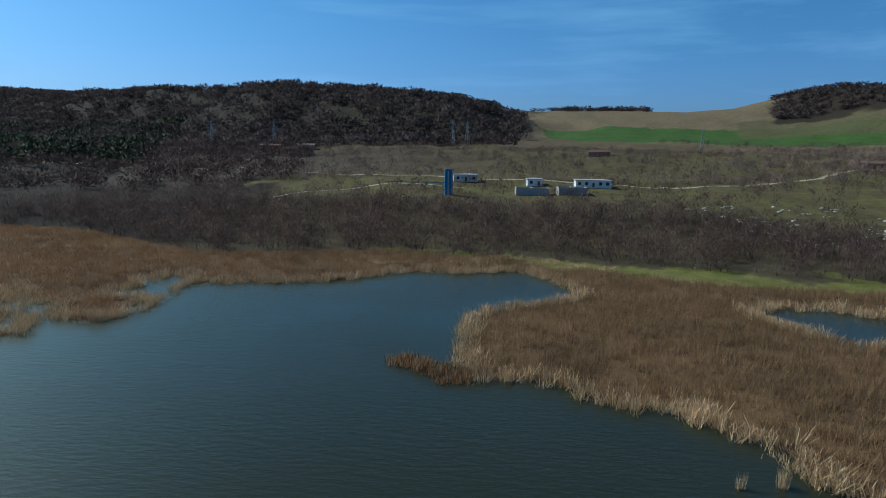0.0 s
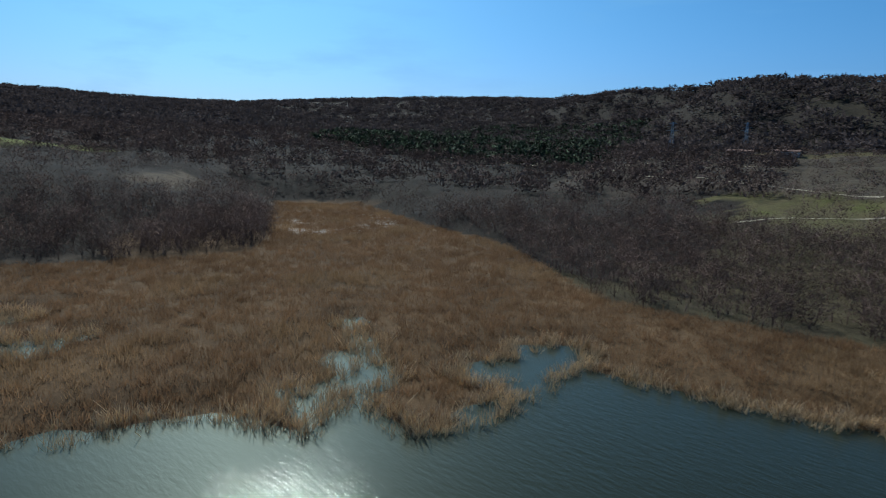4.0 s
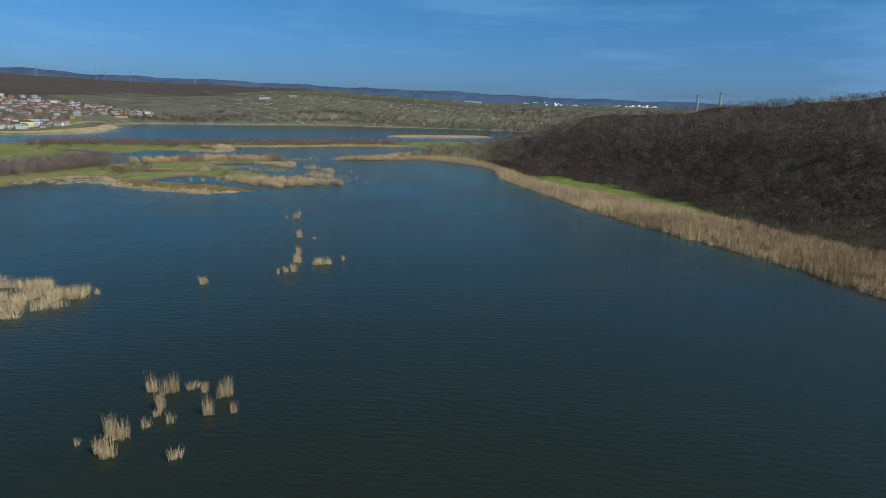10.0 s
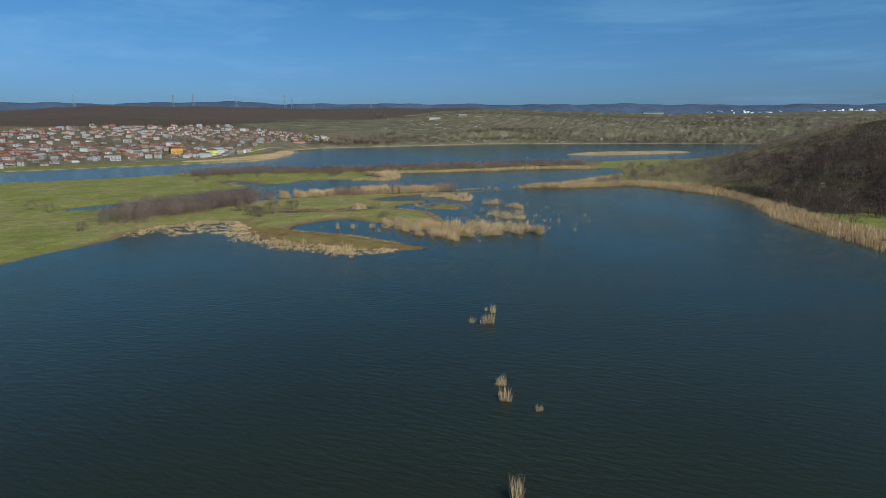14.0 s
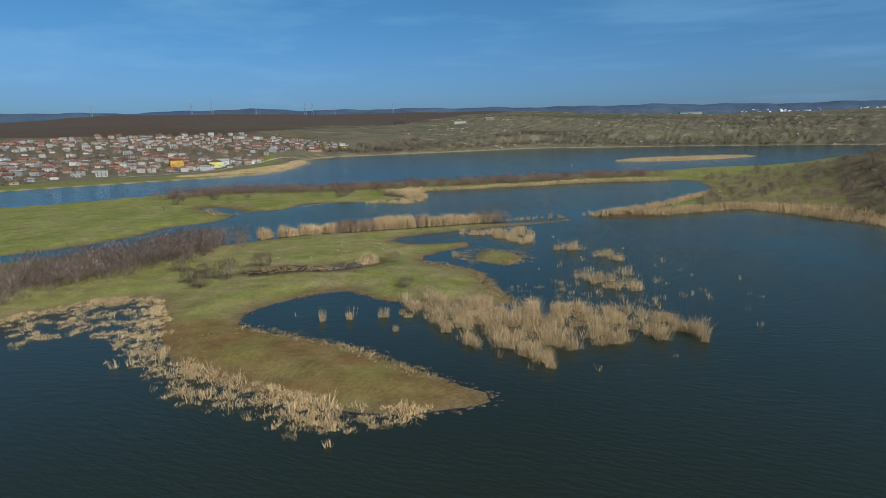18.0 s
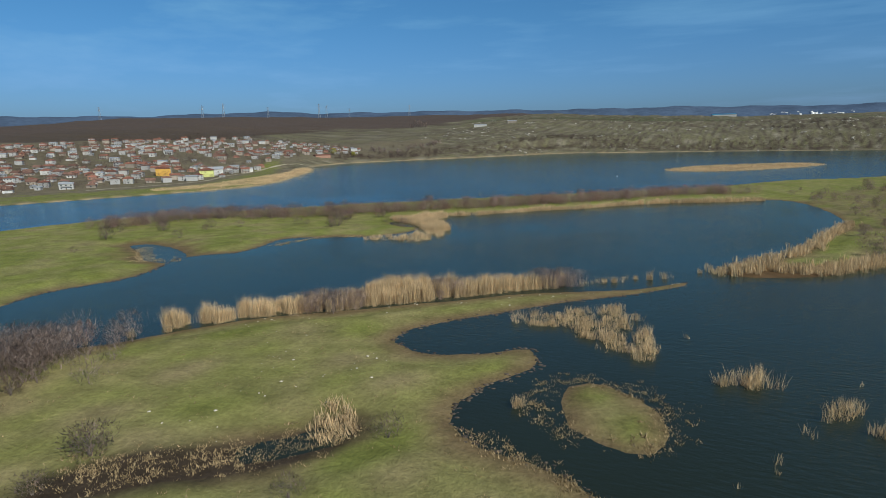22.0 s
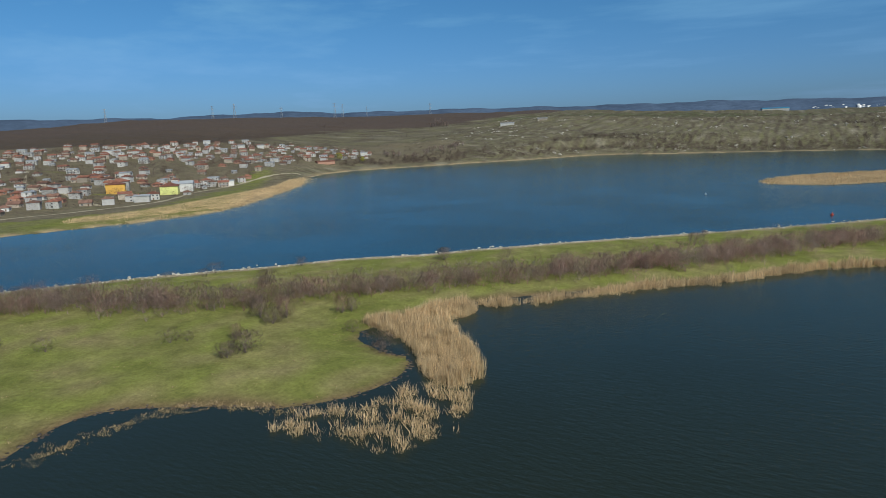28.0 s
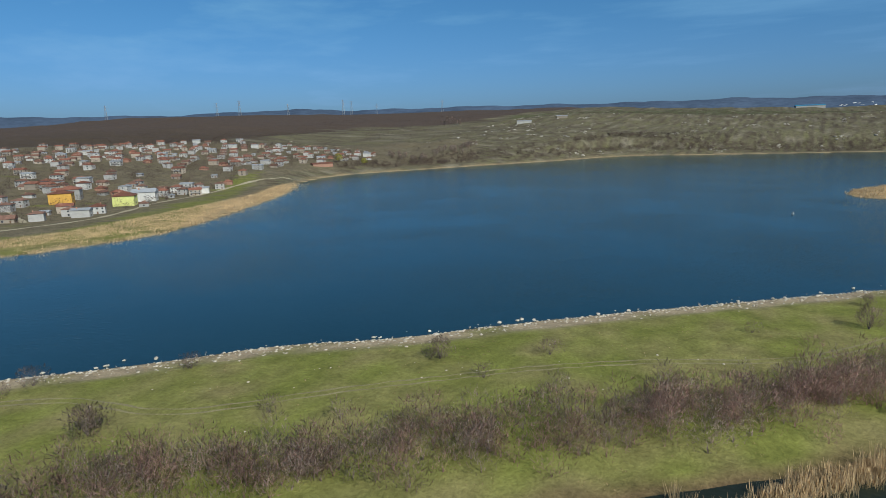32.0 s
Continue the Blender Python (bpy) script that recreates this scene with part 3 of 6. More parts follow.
def soil(x, y, d):
    """The colour of the ground cover, zone by zone, with the woods' shade put into their floor."""
    az, r = polar(x, y)
    n1, n2, n3 = wave_noise(x, y, 38, 21), wave_noise(x, y, 13, 22), wave_noise(x, y, 120, 23)
    wob_r, wob_a = r + 14 * n1 + 5 * n2, az + 0.8 * n3
    c = np.tile(GRASS, (len(x), 1)) * (1 + 0.12 * n1)[:, None]
    isle = smooth((90 * PLAN - x) / 25) * smooth((-130 * PLAN - y) / 20) * smooth((y + 256 * PLAN) / 14)
    c = paint(c, DRY, 0.25 + 0.4 * n2 + 0.3 * n1 + 0.26 * isle + 0.35 * ((r > 300) & ((az > 310) | (az < 60))))
    north = (az < 110) | (az > 318)
    west = (az > 32) & (az < 168)
    side = np.where(inside(x, y, FAR_SIDE), np.maximum(az, 180), az)
    foot, mid, top = around(RING_FOOT, side), around(RING_MID, side), around(RING_TOP, side)
    # hillside floor nearly halved again, painting in the shade of the wood
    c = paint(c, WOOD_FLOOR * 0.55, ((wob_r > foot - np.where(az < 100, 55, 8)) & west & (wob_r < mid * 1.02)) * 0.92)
    c = paint(c, SCRUB, ((wob_r >= mid * 1.02) & west & (az > 84)) * 0.5)
    c = paint(c, WOOD_FLOOR, ((az > 333) | (az < 40)) * ((wob_r > foot - np.where(az < 40, 36, 4)) & (wob_r < foot + 78)) * 0.85)
    # pasture colour darkened here to stand in for ground seen against the sun
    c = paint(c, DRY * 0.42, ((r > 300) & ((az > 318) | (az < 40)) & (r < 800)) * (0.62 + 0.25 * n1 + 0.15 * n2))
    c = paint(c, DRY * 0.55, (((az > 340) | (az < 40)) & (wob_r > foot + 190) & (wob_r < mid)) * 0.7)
    # ridge and valley floors near black: forest shade carried by the colour
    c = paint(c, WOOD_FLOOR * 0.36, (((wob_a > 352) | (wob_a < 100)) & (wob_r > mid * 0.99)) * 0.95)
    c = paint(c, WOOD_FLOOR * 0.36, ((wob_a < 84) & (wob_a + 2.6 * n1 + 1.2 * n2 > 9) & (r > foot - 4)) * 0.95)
    c = paint(c, BROWN_FIELD, ((wob_a > 318) & (wob_a < 354.5) & (r > 690)) * 0.8)
    c = paint(c, BROWN_FIELD * np.array([0.8, 0.82, 0.66]), inside(x, y, LOW_FIELD) * 0.85)
    c = paint(c, CROP, inside(x, y, CROP_FIELD))
    # all near northern ground toned down by another third
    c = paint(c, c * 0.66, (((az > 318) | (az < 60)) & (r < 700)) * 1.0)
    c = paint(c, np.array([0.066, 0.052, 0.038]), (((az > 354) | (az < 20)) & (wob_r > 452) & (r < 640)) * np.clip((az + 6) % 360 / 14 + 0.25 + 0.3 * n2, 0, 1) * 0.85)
    c = paint(c, np.array([0.085, 0.078, 0.036]), ((az > 318) & (az < 337) & (r > 950) & (r < 1120)) * 0.8)
    # same painted forest shade on the north-eastern ridge
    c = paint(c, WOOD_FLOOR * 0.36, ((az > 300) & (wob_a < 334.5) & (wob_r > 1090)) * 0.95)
    c = paint(c, GRASS * 0.95, np.clip(signed(x, y, SHORE_MEADOW) / 3 + 0.5 + 0.2 * n2, 0, 1))
    c = paint(c, np.array([0.092, 0.080, 0.036]), np.clip(signed(x, y, HILL_PASTURE) / 8 + 0.4 + 0.4 * n2, 0, 1) * 0.9)
    c = paint(c, np.array([0.15, 0.16, 0.045]), np.clip(signed(x, y, TERRACE) / 4 + 0.4 + 0.4 * n2, 0, 1))
    c = paint(c, np.array([0.125, 0.095, 0.062]), np.clip(signed(x, y, CUTTING) / 6 - 0.3 + 0.9 * n2, 0, 1) * 0.7)
    c = paint(c, np.array([0.20, 0.18, 0.085]), np.clip(1.2 - line_distance(x, y, TERRACE_LINE, False) / 3.5, 0, 1) * 0.9)
    far_side = inside(x, y, FAR_SIDE)
    c = paint(c, SCRUB, far_side * (0.93 + 0.2 * n2))
    c = paint(c, SCRUB * np.array([0.92, 0.95, 0.82]), (far_side & (wob_a < 200) & (wob_r > mid)) * 0.8)
    c = paint(c, CROP * 0.8, (far_side & (az < 201) & (az > 160) & (wob_r > mid + 110) & (r < mid + 330)) * 0.32)
    c = paint(c, WOOD_FLOOR, far_side * np.clip(0.9 * n2 + 0.5 * n1, 0, 0.8))
    c = paint(c, np.array([0.25, 0.22, 0.165]), far_side * np.clip(wave_noise(x, y, 26, 24) * 0.8 - 0.25 - 0.3 * n1, 0, 0.7))
    field_edge = np.interp(az, [188, 192, 200, 206, 213, 217, 221, 232, 250], [2300, 2050, 1800, 1650, 1600, 1430, 1190, 1190, 1050])
    c = paint(c, PLOUGH, (far_side & (wob_r > field_edge)))
    c = paint(c, BROWN_FIELD * 0.62, (far_side & (wob_r > field_edge) & (az > 213)) * smooth((1750 - r) / 420) * (0.6 + 0.3 * n1))
    bed = (inside(x, y, REED_BED) | ((np.hypot(x + 170, y - 138) < 26))) & (d > -2)
    c = paint(c, REED_FLOOR * (0.9 + 0.25 * n1[:, None]), bed * 1.0)
    edge = np.clip(1 - np.abs(d + 0.3 * n2) / np.maximum(3.6 + 1.8 * isle + 2.5 * n1 + 1.2 * n2, 1.5), 0, 1)
    c = paint(c, MUD, edge * 1.25 * (~bed))
    spit = smooth_line([(-11.7, -146.1), (6.9, -140.8), (24.5, -145), (33.5, -151), (32.7, -157.1), (19, -155.1)], steps=2)
    c = paint(c, np.array([0.180, 0.112, 0.044]), inside(x, y, spit) * (0.75 + 0.3 * n2))
    bog = smooth_line([(43.5, -177.5), (42, -182.5), (36.3, -187.8), (31.5, -192), (28.6, -197.6), (24.6, -196), (25, -192), (29, -185.8), (34.1, -180.2), (39.9, -176)], steps=2)
    c = paint(c, np.array([0.050, 0.036, 0.024]), np.clip(signed(x, y, bog) / 2.0 + 0.4 + 0.3 * n2, 0, 1))
    c = paint(c, np.array([0.05, 0.045, 0.028]), np.clip(-d / 1.6, 0, 1))
    bank = np.clip(1 - np.abs(line_distance(x, y, smooth_line(BIG_NEAR[2:15], False, 3), False) - 3.2) / 5.5, 0, 1)
    c = paint(c, np.array([0.36, 0.285, 0.19]), bank * 1.5 * (0.75 + 0.45 * n2 + 0.3 * n1) * (d > -0.5))
    far_reeds = np.maximum(signed(x, y, ISLETS[1]), signed(x, y, np.array([(330, -490), (314, -537), (308, -579), (333, -625), (345, -661), (367, -714), (412, -782), (428, -772), (388, -703), (377, -664), (364, -618), (351, -566), (348, -545), (356, -508)], dtype=float)))
    c = paint(c, np.array([0.34, 0.245, 0.135]), np.clip(far_reeds / 3 + 0.8, 0, 1) * (d > -1))
    pool_rim = np.clip(1.25 - np.abs(signed(x, y, POOLS[6])) / (7 + 3 * n2), 0, 1)
    c = paint(c, MUD * 0.9, pool_rim * (d > -0.3))
    sand = np.clip(1 - d / (9 + 4 * n1), 0, 1) * far_side
    c = paint(c, np.array([0.38, 0.285, 0.165]), sand * (d > 0) * 1.2)
    village = far_side & (az > 203) & (r < 1190)
    c = paint(c, np.array([0.16, 0.13, 0.085]), (village & (d > 22)) * 0.65)
    c = paint(c, GRASS * 0.9, (far_side & (d > 4) & (d < 52 + 8 * n2) & (az > 216) & (r < 900)) * (0.75 + 0.3 * n1))
    neck = smooth_line([(-28, -292), (-32, -318), (-36, -350), (-30, -400), (-60, -440), (-120, -450), (-130, -350), (-100, -300), (-84, -262), (-60, -288), (-44, -292)], steps=2)
    c = paint(c, DRY * 0.78, (inside(x, y, neck) & (d > 0)) * (0.68 + 0.4 * n2 + 0.3 * n1))
    pale = line_distance(x, y, smooth_line([(-150, 139), (-134, 128), (-128, 140), (-136, 160), (-150, 164)], False, 3), False)
    c = paint(c, np.array([0.44, 0.40, 0.34]), np.clip(1.3 - pale / 5, 0, 1) * (n2 > -0.1) * (d > 0))
    return np.clip(c, 0.01, 0.8)


def on_grid(values, x, y):
    """A value of the ground's grid at any place, so that things stand on the surface as it is."""
    x, y = np.asarray(x, dtype=float), np.asarray(y, dtype=float)
    i, j = np.clip(np.searchsorted(GX, x) - 1, 0, len(GX) - 2), np.clip(np.searchsorted(GY, y) - 1, 0, len(GY) - 2)
    u, v = np.clip((x - GX[i]) / (GX[i + 1] - GX[i]), 0, 1), np.clip((y - GY[j]) / (GY[j + 1] - GY[j]), 0, 1)
    g = values.reshape(len(GY), len(GX))
    return (g[j, i] * (1 - u) + g[j, i + 1] * u) * (1 - v) + (g[j + 1, i] * (1 - u) + g[j + 1, i + 1] * u) * v


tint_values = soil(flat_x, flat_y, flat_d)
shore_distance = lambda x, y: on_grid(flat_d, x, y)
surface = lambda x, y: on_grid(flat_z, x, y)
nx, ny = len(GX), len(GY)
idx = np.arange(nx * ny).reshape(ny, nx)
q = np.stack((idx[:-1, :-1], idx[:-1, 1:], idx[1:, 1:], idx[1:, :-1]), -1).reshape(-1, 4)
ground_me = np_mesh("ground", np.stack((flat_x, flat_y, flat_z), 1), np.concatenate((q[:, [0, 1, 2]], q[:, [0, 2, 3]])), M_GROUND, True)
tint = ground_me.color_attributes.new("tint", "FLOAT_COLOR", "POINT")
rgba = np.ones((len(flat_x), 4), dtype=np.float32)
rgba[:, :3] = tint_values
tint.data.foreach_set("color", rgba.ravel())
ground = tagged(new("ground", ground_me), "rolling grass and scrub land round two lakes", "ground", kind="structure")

WX, WY = grid_line(-240, 240, 5.0, -4700, 4700, 1.12), grid_line(-600, 240, 5.0, -4900, 4700, 1.12)
wx, wy = (a.ravel() for a in np.meshgrid(WX, WY))
idx = np.arange(len(wx)).reshape(len(WY), len(WX))
q = np.stack((idx[:-1, :-1], idx[:-1, 1:], idx[1:, 1:], idx[1:, :-1]), -1).reshape(-1, 4)
water_me = np_mesh("water", np.stack((wx, wy, 0 * wx), 1), np.concatenate((q[:, [0, 1, 2]], q[:, [0, 2, 3]])), M_WATER)
bay_water = water_me.attributes.new("bay", "FLOAT", "POINT")
bay_water.data.foreach_set("value", (0.10 * smooth((-60 - wy) / 250) + 0.8 * (signed(wx, wy, BIG_LAKE) > -8)).astype(np.float32))
fetch = water_me.attributes.new("open_water", "FLOAT", "POINT")
fetch.data.foreach_set("value", (0.60 + 0.40 * smooth((-shore_distance(wx, wy) - 2) / 14) * np.where(signed(wx, wy, BIG_LAKE) > 0, 0.65, 1.0) * (1 - 0.8 * smooth((-40 - wx) / 18) * smooth((wy - 52) / 14) * smooth((14 + shore_distance(wx, wy)) / 10))).astype(np.float32))
water = tagged(new("water", water_me), "dark rippled lake water reflecting the sky", "lake", kind="structure")

# far hills on the horizon, the blue haze of distance put into their colour
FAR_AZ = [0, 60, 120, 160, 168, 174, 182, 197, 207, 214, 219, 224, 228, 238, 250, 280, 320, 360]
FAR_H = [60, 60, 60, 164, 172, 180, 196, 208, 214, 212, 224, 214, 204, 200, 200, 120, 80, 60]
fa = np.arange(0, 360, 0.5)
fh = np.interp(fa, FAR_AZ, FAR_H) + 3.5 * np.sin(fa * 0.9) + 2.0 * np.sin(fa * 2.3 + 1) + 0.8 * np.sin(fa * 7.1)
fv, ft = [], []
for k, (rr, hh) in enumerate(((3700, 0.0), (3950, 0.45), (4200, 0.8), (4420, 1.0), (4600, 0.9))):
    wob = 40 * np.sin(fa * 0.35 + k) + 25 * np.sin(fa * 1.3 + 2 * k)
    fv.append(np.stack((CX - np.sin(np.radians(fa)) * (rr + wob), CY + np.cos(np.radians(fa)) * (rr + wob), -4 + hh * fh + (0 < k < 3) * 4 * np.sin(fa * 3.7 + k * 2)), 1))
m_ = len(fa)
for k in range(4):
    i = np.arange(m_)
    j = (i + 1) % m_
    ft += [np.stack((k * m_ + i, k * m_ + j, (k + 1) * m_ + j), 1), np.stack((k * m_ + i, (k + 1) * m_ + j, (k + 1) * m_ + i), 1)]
tagged(new("backdrop", np_mesh("backdrop", np.concatenate(fv), np.concatenate(ft), M_FAR, True)), "distant wooded hills along the horizon, coloured haze blue", "hills", kind="structure")


# ---- plants ----
rng = np.random.RandomState(5)


def spots(n, line=None, box=None, test=None):
    """n random places within a closed line or a box, kept where test(x, y) holds."""
    lo, hi = (line.min(0), line.max(0)) if line is not None else (np.array(box[:2]), np.array(box[2:]))
    out = np.zeros((0, 2))
    for _ in range(60):
        p = lo + rng.rand(max(n, 400), 2) * (hi - lo)
        if line is not None:
            p = p[inside(p[:, 0], p[:, 1], line)]
        if test is not None and len(p):
            p = p[test(p[:, 0], p[:, 1])]
        out = np.concatenate((out, p))
        if len(out) >= n:
            break
    return out[:n]


def along(n, points, width, closed=False):
    """n random places within a band along a line of the plan."""
    line = smooth_line(points, closed, 6)
    seg = np.hypot(*np.diff(line, axis=0).T)
    s = np.concatenate(([0], np.cumsum(seg)))
    t = rng.rand(n) * s[-1]
    p = np.stack((np.interp(t, s, line[:, 0]), np.interp(t, s, line[:, 1])), 1)
    return p + rng.randn(n, 2) * width * 0.45


def with_height(p, sink=0.05):
    return np.concatenate((p, np.maximum(surface(p[:, 0], p[:, 1]), -0.5)[:, None] - sink), 1)


def blades(p, height, count, spread, width, lean=0.28, plume=True):
    """Stalks in clumps at the places p: each a narrow leaf, widest towards its top."""
    n = len(p)
    base = np.repeat(p, count, 0)
    clump_h = np.repeat(height * rng.uniform(0.62, 1.15, n) * (1 + 0.22 * np.clip(wave_noise(p[:, 0], p[:, 1], 9, 77), -1, 1)), count)
    m = n * count
    off = rng.randn(m, 2) * spread
    base[:, :2] += off
    h = clump_h * (0.35 + 0.75 * np.sqrt(rng.rand(m)))
    a = rng.uniform(0, math.tau, m)
    ln = rng.rand(m) * lean * h
    tip = base + np.stack((np.cos(a) * ln, np.sin(a) * ln, h), 1)
    w = width * rng.uniform(0.6, 1.4, m)
    b_ = rng.uniform(0, math.tau, m)
    side = np.stack((np.cos(b_) * w, np.sin(b_) * w, np.zeros(m)), 1)
    k = np.arange(m)
    if plume:
        mid = base + (tip - base) * 0.72
        v = np.stack((base - side * 0.45, base + side * 0.45, mid - side * 0.5, mid + side * 0.5, tip), 1).reshape(-1, 3)
        t = np.concatenate((np.stack((5 * k, 5 * k + 1, 5 * k + 3), 1), np.stack((5 * k, 5 * k + 3, 5 * k + 2), 1), np.stack((5 * k + 2, 5 * k + 3, 5 * k + 4), 1)))
    else:
        v = np.stack((base - side * 0.5, base + side * 0.5, tip), 1).reshape(-1, 3)
        t = np.stack((3 * k, 3 * k + 1, 3 * k + 2), 1)
    return v, t


def twigs(p, height, count, round_=0.36, width=0.09, low=0.12, long=1.0):
    """Bare crowns at the places p: many short thin twigs that fan up and outwards into an uneven, soft dome."""
    n = len(p)
    h = height * rng.uniform(0.6, 1.25, n)
    m = n * count
    base, hh = np.repeat(p, count, 0), np.repeat(h, count)
    u = rng.rand(m) ** 0.42
    a = rng.uniform(0, math.tau, m)
    lobes = 1 + 0.25 * np.sin(3 * a + np.repeat(rng.uniform(0, 6, n), count)) + 0.15 * np.sin(5 * a + np.repeat(rng.uniform(0, 6, n), count))
    zz = low + (0.97 - low) * rng.rand(m) ** 0.8
    reach = round_ * hh * u * lobes * np.sqrt(np.clip(1 - ((zz - 0.5) / 0.54) ** 2, 0.04, 1))
    s = base + np.stack((np.cos(a) * reach, np.sin(a) * reach, zz * hh * 0.92), 1)
    up = rng.uniform(0.3, 1.0, m)
    out = rng.uniform(0.1, 0.9, m)
    way = np.stack((np.cos(a) * out, np.sin(a) * out, up), 1) + rng.randn(m, 3) * 0.34
    way /= np.linalg.norm(way, axis=1)[:, None]
    ln = hh * rng.uniform(0.07, 0.20, m) * long
    b_ = rng.uniform(0, math.tau, m)
    w = width * rng.uniform(0.6, 1.5, m)
    side = np.stack((np.cos(b_) * w, np.sin(b_) * w, 0.3 * w), 1)
    # each twig takes the normal of the crown's round outside
    away = np.stack((np.cos(a) * reach / round_, np.sin(a) * reach / round_, (zz - 0.45) * hh * 1.3), 1) / hh[:, None] + rng.randn(m, 3) * 0.16
    away /= np.linalg.norm(away, axis=1)[:, None] + 1e-6
    k = np.arange(m)
    face = np.sum(np.cross(side, way) * away, axis=1) < 0
    t = np.where(face[:, None], np.stack((3 * k, 3 * k + 2, 3 * k + 1), 1), np.stack((3 * k, 3 * k + 1, 3 * k + 2), 1))
    v = np.stack((s - side * 0.5, s + side * 0.5, s + way * ln[:, None]), 1).reshape(-1, 3)
    return v, t, np.repeat(away, 3, 0)


def stems(p, height, count, round_=0.3, width=0.16):
    """Trunks and limbs under the crowns: three-sided spikes that lean out from the foot."""
    n = len(p)
    m = n * count
    base = np.repeat(p, count, 0)
    hh = np.repeat(height * rng.uniform(0.6, 1.1, n), count) * rng.uniform(0.55, 0.95, m)
    a = rng.uniform(0, math.tau, m)
    reach = round_ * hh * rng.uniform(0.1, 0.95, m)
    tip = base + np.stack((np.cos(a) * reach, np.sin(a) * reach, hh), 1)
    v = [base + np.stack((np.cos(a + c) * width * 0.5, np.sin(a + c) * width * 0.5, np.zeros(m)), 1) for c in (0, 2.1, 4.2)] + [tip]
    v = np.stack(v, 1).reshape(-1, 3)
    k = 4 * np.arange(m)
    round_n = [np.stack((np.cos(a + c), np.sin(a + c), np.zeros(m)), 1) for c in (0, 2.1, 4.2)] + [np.tile((0.0, 0.0, 1.0), (m, 1))]
    return v, np.concatenate((np.stack((k, k + 1, k + 3), 1), np.stack((k + 1, k + 2, k + 3), 1), np.stack((k + 2, k, k + 3), 1))), np.stack(round_n, 1).reshape(-1, 3)


def join(*soups):
    v, t, n, o = [], [], [], 0
    for a, b_, c in soups:
        v.append(a)
        t.append(b_ + o)
        n.append(c)
        o += len(a)
    return np.concatenate(v), np.concatenate(t), np.concatenate(n)


def stuff(name, soup, mat, label, category):
    return tagged(new(name, np_mesh(name, soup[0], soup[1], mat, normals=soup[2] if len(soup) > 2 else None)), label, category, kind="stuff")


on_land = lambda x, y: shore_distance(x, y) > -0.15
# the wide reed beds
bed_p = spots(19000, REED_BED, test=lambda x, y: on_land(x, y) & (np.hypot(x + 60, y - 60) < 250))
bed_dark = (wave_noise(bed_p[:, 0], bed_p[:, 1], 46, 41) + 0.8 * ((bed_p[:, 0] < -35) & (bed_p[:, 1] > 30)) - 0.5 * rng.rand(len(bed_p)) - 1.2 * (bed_p[:, 0] > -5)) > 0.05
stuff("reed_bed", blades(with_height(bed_p[~bed_dark]), 2.0, 16, 0.6, 0.075, 0.8, False), M_REED_BED, "dry straw-coloured reeds in a wide bed at the water", "reeds")
stuff("brown_reed_bed", blades(with_height(bed_p[bed_dark]), 1.4, 16, 0.65, 0.08, 0.9, False), M_REED_DARK, "brown weathered reeds filling the head of the lake", "reeds")
fringe_p = spots(7800, REED_BED, test=lambda x, y: (shore_distance(x, y) > -1.0) & (y < 40) & (x < -40))
stuff("reed_fringe", blades(with_height(fringe_p), 2.3, 14, 0.5, 0.09, 0.35, False), M_REED, "band of pale dry reeds along the wooded shore", "reeds")
edge_p = spots(2600, REED_BED, test=lambda x, y: (np.abs(shore_distance(x, y) + 0.2) < 1.8) & (y > 20))
stuff("shore_reeds", blades(with_height(edge_p), 2.0, 22, 0.42, 0.055, 1.0), M_REED, "ragged bent reeds along the edge of the bed", "reeds")

# woods on the slopes
def wood_test(az_lo, az_hi, r_off, r_max, keep=1.0, size=40, seed=51):
    def test(x, y):
        az, r = polar(x, y)
        az2 = np.where(az < 180, az, az - 360)
        ok = (az2 > az_lo) & (az2 < az_hi) & (r > around(RING_FOOT, az) + r_off) & (r < r_max(az)) & (shore_distance(x, y) > 2) & ~inside(x, y, REED_BED)
        ok[ok] = ~cleared(np.asarray(x)[ok], np.asarray(y)[ok])
        return ok & (wave_noise(x, y, size, seed) > keep - 2.0)
    return test


shore_r = lambda az: np.minimum(around(RING_FOOT, az) + 75, around(RING_MID, az))
hill_p = with_height(spots(1600, box=(-400, -430, -60, 220), test=wood_test(26, 160, -34, shore_r, 1.1, 30)), 0.1)
stuff("lower_hillside_wood", join(twigs(hill_p, 7.6, 190, 0.54, 0.115), stems(hill_p, 6.4, 4)), M_TWIG, "bare purple-brown trees at the foot of the hill", "trees")
upper_p = with_height(spots(3700, box=(-620, -440, -60, 260), test=wood_test(26, 164, 30, lambda az: around(RING_MID, az) * 1.0, 1.25, 36, 52)), 0.1)
stuff("upper_hillside_wood", join(twigs(upper_p, 5.6, 58, 0.7, 0.21, 0.08, 1.5), stems(upper_p, 4.4, 2)), M_TWIG, "bare scrub oak covering the upper hillside", "trees")
pale_p = with_height(spots(260, box=(-420, -420, -60, 220), test=wood_test(30, 160, -20, lambda az: around(RING_MID, az) * 0.9, 1.7, 25, 53)), 0.1)
stuff("pale_hillside_trees", join(twigs(pale_p, 6.0, 110, 0.5, 0.13), stems(pale_p, 5.4, 4)), M_TWIG_PALE, "paler grey bare trees scattered in the hillside wood", "trees")
cape_hill_p = with_height(spots(620, box=(-420, -520, -60, -230), test=wood_test(128, 170, -10, lambda az: around(RING_MID, az) * 1.02, 1.4, 22, 57)), 0.1)
stuff("cape_hill_scrub", join(twigs(cape_hill_p, 4.6, 84, 0.6, 0.17, 0.08, 1.3), stems(cape_hill_p, 3.4, 3)), M_TWIG_PALE, "pale brown bushes dotted over the end of the hill", "shrubs")
